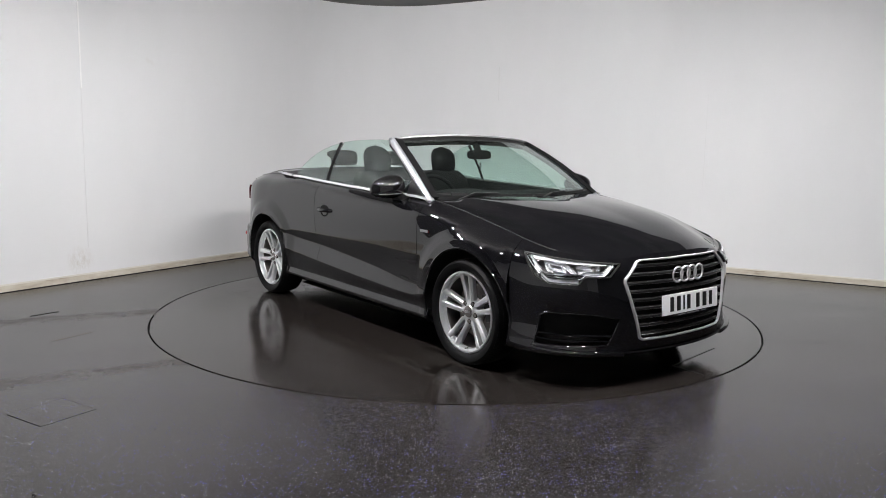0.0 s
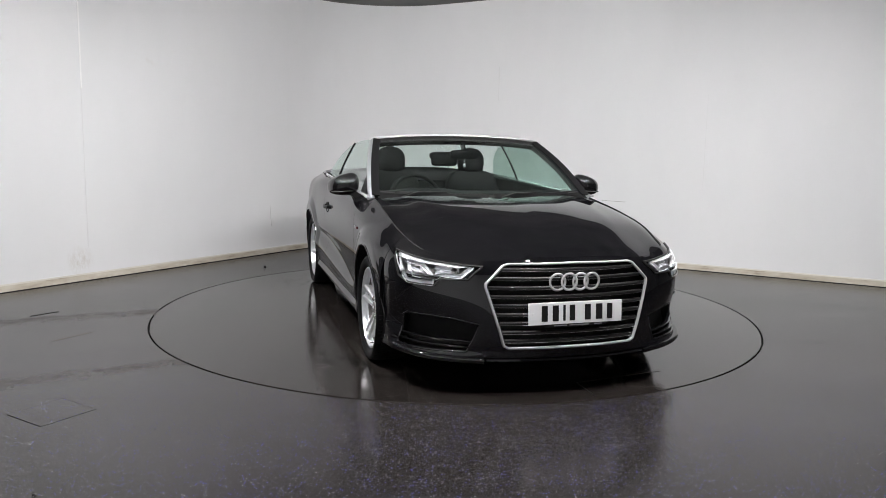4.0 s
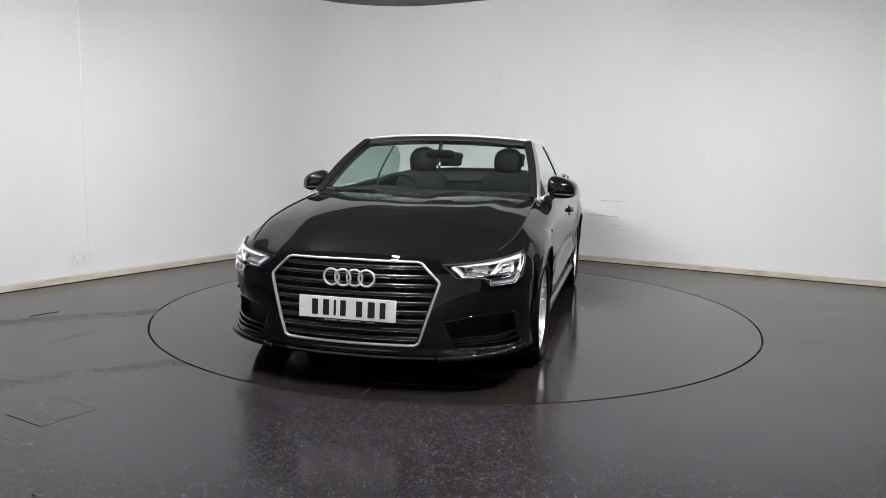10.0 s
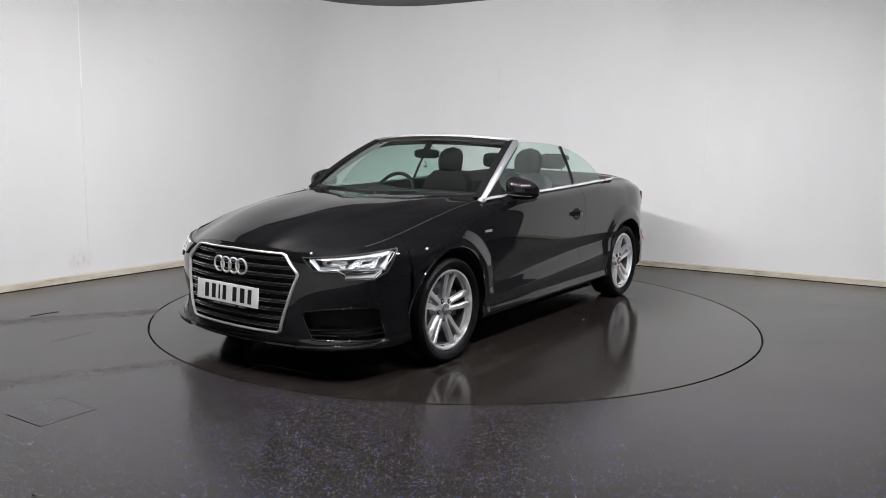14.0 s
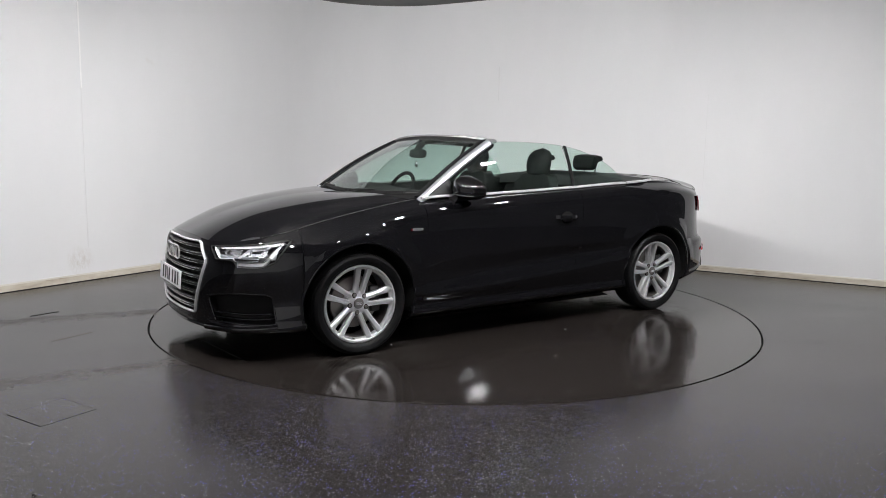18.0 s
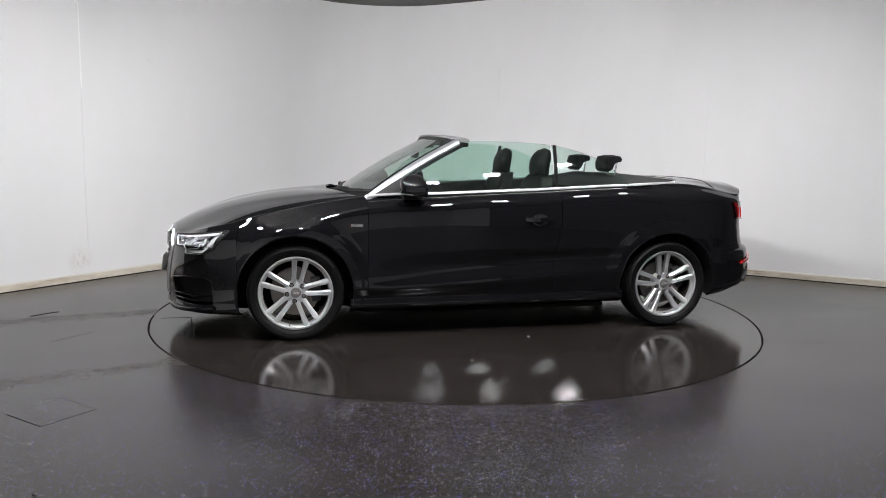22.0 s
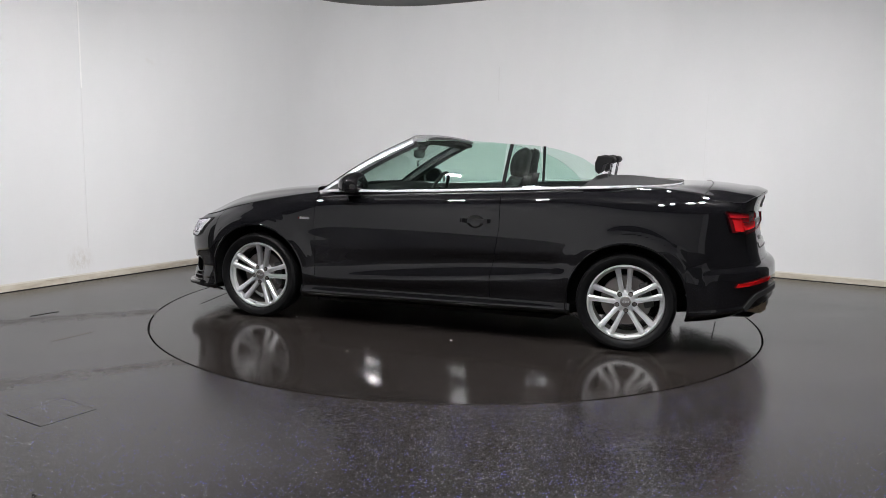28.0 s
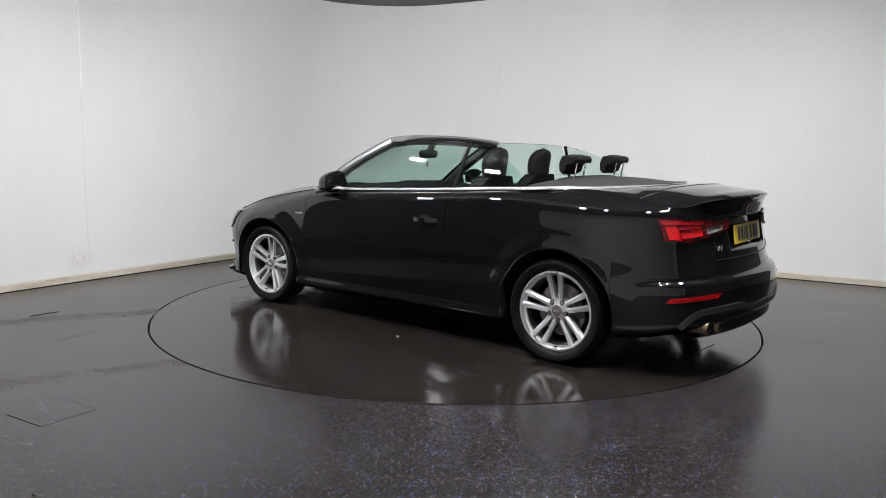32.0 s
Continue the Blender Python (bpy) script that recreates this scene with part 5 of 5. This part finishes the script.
def build_glasshouse(car):
    n = 24
    frame_ob = new("windscreen")
    frame_ob.parent = car
    left = np.array([pillar(t) for t in np.linspace(0, 1, n)])
    right = left * (1, -1, 1)
    bot = np.array([foot(w) for w in np.linspace(0, 1, 30)])
    top = np.array([header(w) for w in np.linspace(0, 1, 30)])
    P = coons(left, right, bot, top)
    glass = part("windscreen_pane", sheet(P), SCREEN, frame_ob, "clear windscreen glass")
    solid = glass.modifiers.new("thickness", "SOLIDIFY")
    solid.thickness = .005
    solid.use_rim = False
    glass.visible_shadow = False
    for s in (1, -1):
        # pillar: satin outer strip, black inner side
        path = [tuple((pillar(t) + np.array((-.006, .017, -.002))) * (1, s, 1)) for t in np.linspace(-.05, 1.0, 22)]
        part("pillar_trim", sweep(path, [(-.027, -.014), (-.025, .003), (-.012, .008), (.010, .008), (.022, .002), (.026, -.014)] if s > 0 else
                                  [(.027, -.014), (.025, .003), (.012, .008), (-.010, .008), (-.022, .002), (-.026, -.014)], (.55, s * 1.25, .75)), ALU, frame_ob, "satin aluminium pillar trim")
        path = [tuple((pillar(t) + np.array((-.030, -.012, -.018))) * (1, s, 1)) for t in np.linspace(0, 1.0, 16)]
        part("pillar_lining", sweep(path, [(-.03, -.02), (-.03, .014), (0, .022), (.03, .014), (.03, -.02)], (1.0, s * .5, .9)), PLASTIC, frame_ob)
        path = [tuple((pillar(t) + np.array((.019, -.017, .009))) * (1, s, 1)) for t in np.linspace(.0, 1.0, 16)]
        part("black_band", sweep(path, [(-.026, -.003), (.026, -.003), (.026, .003), (-.026, .003)], (.8, 0, 1)), POSTBLACK, frame_ob)
    # header rail
    ws = np.linspace(0, 1, 32)
    path = [tuple(header(w) + np.array((-.042, 0, .004))) for w in ws]
    part("header_rail", sweep(path, [(-.050, -.012), (-.042, .004), (0, .013), (.045, .012), (.060, -.002), (.05, -.014)], (0, 0, 1)), HEADER, frame_ob, "satin aluminium header rail")
    path = [tuple(header(w) + np.array((.004, 0, .012))) for w in ws]
    part("header_trim", sweep(path, [(-.012, -.005), (-.009, .005), (.003, .006), (.012, -.001), (.011, -.006)], (0, 0, 1)), HEADER, frame_ob, "grey metal edge")
    path = [tuple(header(w) + np.array((.026, 0, -.014))) for w in np.linspace(.02, .98, 30)]
    part("black_band", sweep(path, [(-.026, -.003), (.026, -.003), (.026, .003), (-.026, .003)], (.8, 0, 1)), GASKET, frame_ob)
    path = [tuple(foot(w) + np.array((-.0247, 0, .0175))) for w in np.linspace(.03, .97, 30)]
    part("black_band", sweep(path, [(-.030, -.002), (.030, -.002), (.030, .002), (-.030, .002)], (.8, 0, 1)), GASKET, frame_ob)
    rows = []
    for w in np.linspace(.02, .98, 40):
        f = foot(w)
        xb = 1.04 + (.86 - 1.04) * abs(f[1] / .765) ** 3
        rows.append([(xb + .025, f[1], min(.903, f[2] + .004)), (f[0] + .004, f[1], f[2] + .005), (f[0] - .0585, f[1], f[2] + .041), (f[0] - .0605, f[1], f[2] + .037)])
    part("windscreen_seal", sheet(rows), DASH, frame_ob, "matt black strip along the windscreen's foot")
    path = [tuple(header(w) + np.array((-.055, 0, -.032))) for w in np.linspace(.03, .97, 30)]
    part("header_lining", sweep(path, [(-.055, -.026), (.055, -.012), (.055, .012), (-.055, .014)], (0, 0, 1)), DASH, frame_ob, "black header lining")
    # cowl and wipers
    rows = []
    for w in np.linspace(.02, .98, 30):
        f = foot(w)
        y = f[1]
        e = 1 - abs(y / .77) ** 3
        xb = 1.04 + (.86 - 1.04) * abs(y / .765) ** 3
        rows.append([(xb + .03, y, .897 - .01 * (1 - e)), ((xb + f[0]) / 2 + .01, y, .888), (f[0] - .004, y, f[2] + .006), (f[0] - .02, y, f[2] + .02)])
    bm = bmesh.new()
    grid_into(bm, rows)
    part("cowl", bm, DASH, car, "black plastic cowl under the windscreen")
    for y0, y1 in ((-.62, -.02), (.02, .60)):
        wiper = new("wiper")
        wiper.parent = car
        a = [(foot(.5 - y / 1.524)[0] - .035 - .0 * k, y, foot(.5 - y / 1.524)[2] + .034) for k, y in enumerate(np.linspace(y0, y1, 14))]
        part("blade", sweep(a, [(-.008, -.008), (.008, -.008), (.006, .010), (-.006, .010)]), GASKET, wiper)
        arm = [(a[0][0] + .05, y0 * .98 + .0, .915), (a[3][0] + .02, a[3][1], a[3][2] + .012), (a[7][0], a[7][1], a[7][2] + .014)]
        part("arm", sweep(arm, [(-.009, -.005), (.009, -.005), (.009, .005), (-.009, .005)]), GASKET, wiper)
    # side panes
    for s in (1, -1):
        def pane(bounds, name, label):
            rows = []
            for x, z0, z1 in bounds:
                rows.append([(x, s * glass_y(z0 + (z1 - z0) * k / 9), z0 + (z1 - z0) * k / 9) for k in range(10)])
            ob = part(name, sheet(rows), GLASS, car, label)
            sm = ob.modifiers.new("thickness", "SOLIDIFY")
            sm.thickness = .005
            sm.use_rim = False
            ob.visible_shadow = False
            return ob
        belt = lambda x: float(np.interp(x, [-1.05, -.95, -.45, .3, .84], [1.0, .996, .970, .936, .916]))
        top = lambda x: float(spline([-1.02, -.96, -.86, -.68, -.45, -.2, .05, .2], [1.005, 1.075, 1.155, 1.232, 1.277, 1.291, 1.293, 1.285], x)) if x < .19 else \
            float(np.interp(x, [.19, .80], [1.285, .932]))
        pane([(x, belt(x), top(x)) for x in np.linspace(.785, -.468, 40)], "door_window", "green-tinted raised side window")
        pane([(x, belt(x), max(top(x), belt(x) + .004)) for x in np.linspace(-.482, -1.018, 24)], "quarter_window", "green-tinted rear quarter window")
        path = [(-.475 - .028 * (z - .97) / .3, s * (glass_y(z) + .001), z) for z in np.linspace(.968, 1.272, 12)]
        part("window_post", sweep(path, [(-.006, -.011), (.006, -.011), (.006, .011), (-.006, .011)], (1, 0, 0)), POSTBLACK, car, "slim black window post")
        # mirror triangle
        tri = [(.80, .928), (.60, .935), (.60, 1.045), (.66, 1.012)]
        bm = bmesh.new()
        vs = [[bm.verts.new((x, s * (glass_y(z) + o), z)) for x, z in tri] for o in (-.006, .008)]
        bm.faces.new(vs[0])
        bm.faces.new(vs[1][::-1])
        for k in range(4):
            bm.faces.new((vs[0][k], vs[0][(k + 1) % 4], vs[1][(k + 1) % 4], vs[1][k]))
        part("mirror_triangle", bm, PLASTIC, car)
        build_mirror(car, s)


def build_mirror(car, s):
    ob = new("door_mirror")
    ob.parent = car
    tagged(ob, "gloss black door mirror")
    bm = bmesh.new()
    rows = []
    nu, nv = 32, 20
    p = lambda t, e: math.copysign(abs(t) ** e, t)
    for i in range(nv + 1):
        a = math.pi * i / nv
        row = []
        for k in range(nu):
            b = 2 * math.pi * k / nu
            cy = p(math.cos(a), .8)
            r = math.sin(a) ** .62
            x, z = p(math.cos(b), .85) * r, p(math.sin(b), .7) * r
            x *= .105 if x > 0 else .055
            # tall beside the window, lower and swept back at the tip
            z *= (.060 if z > 0 else .050) * (1 - .20 * cy)
            row.append((x - .030 * cy * cy * (1 if cy > 0 else 0), .094 * cy, z - .010 * cy))
        rows.append(row + [row[0]])
    grid_into(bm, rows)
    bmesh.ops.remove_doubles(bm, verts=bm.verts[:], dist=1e-4)
    bmesh.ops.scale(bm, vec=(1.08, 1.02, 1.32), verts=bm.verts[:])
    bmesh.ops.transform(bm, matrix=pose(.525, .903, .980, 0, 0, -6), verts=bm.verts[:])
    if s < 0:
        flip_y(bm)
    part("shell", bm, GLOSSBLACK, ob, "gloss black mirror shell")
    bm = bmesh.new()
    rows = [[(.565 - .02 * t + x * (.060 - .012 * math.sin(math.pi * t)), s * (.785 + .085 * t), .900 + .050 * t ** 1.4 + z * (.022 + .006 * t)) for x, z in ((-1, -1), (1, -1), (1, 1), (-1, 1), (-1, -1))] for t in np.linspace(0, 1, 7)]
    grid_into(bm, rows)
    part("foot", bm, PLASTIC, ob)
    bm = lathe([(0, 0), (.9, 0), (1, .03)], 28, "x")
    bmesh.ops.scale(bm, vec=(-.01, .080, .056), verts=bm.verts[:])
    bmesh.ops.transform(bm, matrix=pose(.466, .905, .980, 0, 0, -6), verts=bm.verts[:])
    if s < 0:
        flip_y(bm)
    part("mirror_glass", bm, MIRROR, ob, "mirror glass")
    path = [(.525 + .108 * math.cos(a) ** .8, s * (.903 + .090 * math.sin(a)), .947 - .006 * math.sin(a)) for a in np.linspace(-1.1, 1.25, 16)]
    part("indicator_strip", sweep(path, round_section(.004, 6)), GREYPLASTIC, ob)


def cushion(sx, sy, sz, at, turn=(0, 0, 0), power=.5):
    """A padded block with rounded, swollen faces."""
    bm = bmesh.new()
    bmesh.ops.create_cube(bm, size=2)
    bmesh.ops.subdivide_edges(bm, edges=bm.edges[:], cuts=7, use_grid_fill=True)
    for v in bm.verts:
        c = v.co
        k = [abs(t) ** 1 for t in c]
        f = lambda t, a, b: t * (1 - .16 * a**4) * (1 - .16 * b**4)
        v.co = Vector((f(c.x, k[1], k[2]) * sx / 2, f(c.y, k[0], k[2]) * sy / 2, f(c.z, k[0], k[1]) * sz / 2))
    bmesh.ops.transform(bm, matrix=pose(*at, *turn), verts=bm.verts[:])
    return bm


def build_cabin(car):
    cabin = car
    part("floor_pan", box_bm(2.1, 1.4, .03, (-.1, 0, .25), .005), CARPET, cabin)
    for s in (1, -1):
        rows = []
        for x in np.linspace(.84, -1.05, 26):
            b = float(np.interp(x, [-1.05, -.95, -.45, .3, .84], [1.0, .996, .970, .936, .916]))
            rows.append([(x, s * .784, b + .001), (x, s * .765, b + .006), (x, s * .735, b - .004), (x, s * .715, b - .05), (x, s * .70, .62), (x, s * .66, .56), (x, s * .70, .5), (x, s * .71, .26)])
        bm = bmesh.new()
        grid_into(bm, rows)
        part("door_lining", bm, LEATHER, cabin, "black door lining")
        part("door_pull", sweep([(.1, s * .70, .80), (.0, s * .675, .80), (-.12, s * .70, .80)], round_section(.010, 8)), ALU, cabin, "satin door pull")
    # dashboard
    rows = []
    for y in np.linspace(-.72, .72, 40):
        hump = .028 * math.exp(-((y + .34) / .19) ** 4)
        e = 1 - (abs(y) / .75) ** 4
        rows.append([(.80 + .15 * e, y, .915), (.72, y, .952 + hump * .3), (.58, y, .948 + hump * .7), (.46, y, .928 + hump * .8), (.42, y, .89 + hump * .8), (.43, y, .80), (.40, y, .70), (.44, y, .55), (.50, y, .45)])
    bm = bmesh.new()
    grid_into(bm, rows)
    part("dashboard", bm, DASH, cabin, "black dashboard")
    for y in (-.62, -.12, .12, .62):
        part("air_vent", lathe([(0, -.004), (.02, -.004), (.034, .002), (.040, .010), (.042, 0), (.042, -.02)], 28, "x", (.425, y, .84)), ALU, cabin, "round silver-rimmed air vent")
    part("centre_console", box_bm(1.05, .24, .30, (.05, 0, .42), .04), PLASTIC, cabin)
    # steering wheel on the right-hand side
    sw = new("steering_wheel")
    sw.parent = cabin
    ring = [(0, .185 * math.cos(a), .182 * math.sin(a)) for a in [2 * math.pi * k / 48 for k in range(48)]]
    part("wheel_rim", sweep(ring, round_section(.0145, 10), (1, 0, 0), closed=True), LEATHER, sw, "black leather wheel rim")
    part("wheel_boss", cushion(.05, .15, .12, (.01, 0, -.01)), LEATHER, sw)
    for a in (0, 180, 270):
        d = Vector((0, math.cos(radians(a)), math.sin(radians(a))))
        part("wheel_spoke", sweep([tuple(d * .06), tuple(d * .175)], [(-.02, -.008), (.02, -.008), (.02, .008), (-.02, .008)], (1, 0, 0)), ALU, sw)
    sw.matrix_basis = pose(.335, -.345, .875, 0, -24, 0)
    # front seats
    for s in (1, -1):
        seat = new("front_seat")
        seat.parent = cabin
        tagged(seat, "black leather front seat")
        part("seat_cushion", cushion(.52, .50, .17, (-.06, 0, .46), (0, -8, 0)), LEATHER, seat)
        bm = bmesh.new()
        rows = []
        for t in np.linspace(0, 1, 12):
            z = .46 + .60 * t
            xc = -.30 - .22 * t
            wd = .255 - .05 * max(0, t - .55) / .45 - (.045 if t > .97 else 0)
            row = []
            for k in range(24):
                a = 2 * math.pi * k / 24
                cx, cy = math.cos(a), math.sin(a)
                sx = .075 - .02 * t
                bol = .035 * abs(cy) ** 3 if cx > 0 else 0
                row.append((xc + sx * abs(cx) ** .6 * (1 if cx > 0 else -1) + bol, wd * abs(cy) ** .6 * (1 if cy > 0 else -1), z + (-.02 * abs(cy) ** 4 * t)))
            rows.append(row + [row[0]])
        vs = grid_into(bm, rows)
        bmesh.ops.remove_doubles(bm, verts=bm.verts[:], dist=1e-4)
        bmesh.ops.holes_fill(bm, edges=[e for e in bm.edges if len(e.link_faces) == 1], sides=40)
        part("backrest", bm, LEATHER, seat, "black leather backrest")
        bm = bmesh.new()
        rows = []
        for t in np.linspace(0, 1, 14):
            z = 1.03 + .225 * t
            xc = -.505 - .035 * t + .018 * math.sin(math.pi * t)
            prof = math.sqrt(max(0.0, 1 - (2 * max(t, .5) - 1) ** 2.6)) if t > .5 else .86 + .14 * math.sin(math.pi * t)
            wd = .118 * max(prof, .02)
            dp = .066 * max(prof, .02) * (1.0 if t > .15 else .7)
            row = [(xc + dp * math.cos(a), wd * math.copysign(abs(math.sin(a)) ** .8, math.sin(a)), z) for a in [2 * math.pi * k / 24 for k in range(24)]]
            rows.append(row + [row[0]])
        grid_into(bm, rows)
        bmesh.ops.remove_doubles(bm, verts=bm.verts[:], dist=1e-4)
        bmesh.ops.holes_fill(bm, edges=[e for e in bm.edges if len(e.link_faces) == 1], sides=40)
        part("headrest", bm, LEATHER, seat, "rounded black headrest")
        seat.matrix_basis = pose(0 if s > 0 else .07, s * .355, 0)
    # rear bench
    part("rear_cushion", cushion(.50, 1.38, .30, (-.74, 0, .46), (0, -6, 0)), LEATHER, cabin)
    part("rear_backrest", cushion(.22, 1.42, .62, (-1.02, 0, .765), (0, -14, 0)), LEATHER, cabin)
    for s in (1, -1):
        hr = new("rear_headrest")
        hr.parent = cabin
        tagged(hr, "raised black rear headrest on two steel posts")
        bm = bmesh.new()
        sec = [(-.064, .0), (-.060, -.055), (-.040, -.075), (-.018, -.062), (.0, -.012), (.030, .002), (.062, .004), (.072, .025), (.060, .046), (.0, .055), (-.045, .046)]
        rows = []
        for y in np.linspace(-.118, .118, 17):
            k = (1 - (abs(y) / .122) ** 5) ** .5 * .30 + .70
            rows.append([(x * k, y, (z + .01) * k - .01) for x, z in sec] + [(sec[0][0] * k, y, (sec[0][1] + .01) * k - .01)])
        vs = grid_into(bm, rows)
        bmesh.ops.remove_doubles(bm, verts=bm.verts[:], dist=1e-4)
        bmesh.ops.holes_fill(bm, edges=[e for e in bm.edges if len(e.link_faces) == 1], sides=40)
        part("pad", bm, LEATHER, hr)
        for y in (-.06, .06):
            part("post", sweep([(.020, y, -.15), (.048, y, .02)], round_section(.0055, 8), (1, 0, 0)), CHROME, hr, "steel post")
        hr.matrix_basis = pose(-1.085, s * .29, 1.158, 0, 0, 180)
    # folded roof cover
    rows = []
    for t in np.linspace(0, 1, 30):
        rim = u_path(t)
        e = math.sin(math.pi / 2 * (1 - t))
        front = np.array((-.98 - .0 * t, rim[1], rim[2]))
        row = []
        row.append((front[0] + .03, front[1] * .99, front[2] - .08))
        for w in np.linspace(0, 1, 16):
            p = front * (1 - w) + rim * w
            y = p[1]
            crown = (1 - (abs(y) / .82) ** 2.2) * (.022 * (1 - w) + .026 * math.sin(math.pi * w ** .8))
            row.append((p[0], y, p[2] + max(crown, 0) - (.02 if w == 0 else .004 if w == 1 else 0)))
        rows.append(row)
    P = mirrored_sheet(np.array(rows)[::-1].transpose(1, 0, 2))
    part("roof_cover", thick_sheet(P, .02), FABRIC, car, "black fabric cover over the folded roof")
    # rear-view mirror
    im = new("interior_mirror")
    im.parent = cabin
    part("mirror_shell", cushion(.035, .22, .066, (.375, 0, 1.196), (0, -8, 0)), GLOSSBLACK, im)
    part("mirror_foot", sweep([(.325, 0, 1.282), (.355, 0, 1.245), (.375, 0, 1.215)], [(-.03, -.008), (.03, -.008), (.02, .008), (-.02, .008)], (0, 1, 0)), GLOSSBLACK, im)
    cord = [(.388, .006 * math.sin(9 * k), 1.165 - .028 * k) for k in np.linspace(0, 1, 6)]
    part("pendant_cord", sweep(cord, round_section(.0016, 6), (1, 0, 0)), ALU, im, "thin silver cord")
    part("pendant", lathe([(0, .030), (.006, .024), (.011, .010), (.012, 0), (.009, -.012), (0, -.018)], 14, "z", (.388, 0, 1.112)), CHROME, im, "small silver pendant hanging from the mirror")
    for s in (1, -1):
        part("sun_visor", box_bm(.13, .40, .016, (.235, s * .33, 1.288), .006, 2, (0, 14, 0)), PLASTIC, cabin)


def build_trim(car):
    c0, c1 = c_at(.835), c_at(-1.0)
    pts = [tuple(p) for p in shoulder(np.linspace(c0, c1, 40))]
    pts += [tuple(u_path(t)) for t in np.linspace(.03, 1, 40)]
    pts = [(x, max(y + .004, .800) if x > .2 else y + .004, z + .009) for x, y, z in pts]
    w = [1.0] * 40 + [max(.25, 1.0 - .9 * max(0, t - .25)) for t in np.linspace(.03, 1, 40)]
    def make():
        return sweep(pts, [(-.010, -.010), (.009, -.011), (.0105, -.003), (.007, .004), (-.003, .0055), (-.010, .002)], (0, 0, 1), scale=w)
    both("belt_trim", make, SATIN, car, "bright chrome belt trim")
    for s in (1, -1):
        # handle: bar over a cup
        h = new("door_handle")
        h.parent = car
        base = skin(*net_at("xz", -.325, .772, CHORD[8], CHORD[12]))
        y = float(base[1])
        bm = bmesh.new()
        rows = []
        for r, o in ((1.0, .0015), (.86, -.001), (.5, -.002), (.02, -.0025)):
            rows.append([(-.325 + .058 * r * math.cos(a), s * (y + o + .002), .770 + .042 * r * math.sin(a)) for a in np.linspace(0, 2 * math.pi, 29)])
        grid_into(bm, rows)
        part("handle_cup", bm, DARKMARK, h)
        path = [(-.325 + t, s * (y + .030 - 3.0 * t * t * (1 if abs(t) < .09 else 1.3)), .775) for t in np.linspace(-.10, .10, 17)]
        part("handle_bar", sweep(path, [(-.008, -.013), (.004, -.013), (.008, -.010), (.010, -.004), (.010, .004), (.008, .010), (.004, .013), (-.008, .013)]), PAINT, h)
        # small wing badge
        q = on_skin(*net_at("xz", .912, .739, CHORD[7], CHORD[10]), np.array(.002))
        b = new("wing_badge")
        b.parent = car
        part("badge_bar", box_bm(.075, .004, .015, (q[0], s * q[1], q[2]), .001, 1), ALU, b, "small silver badge bar")
        part("badge_tab", box_bm(.008, .0046, .015, (q[0] + .045, s * q[1], q[2]), .001, 1), REDDARK, b)


def motions():
    rows = [(t, pose(*AXIS, 0, 0, 0, a)) for t, a in TURN]
    walk(car, rows)
    walk(disc, rows)


build_room()
build_lamps()
build_marks()
disc = build_turntable()
car = build_car()
motions()
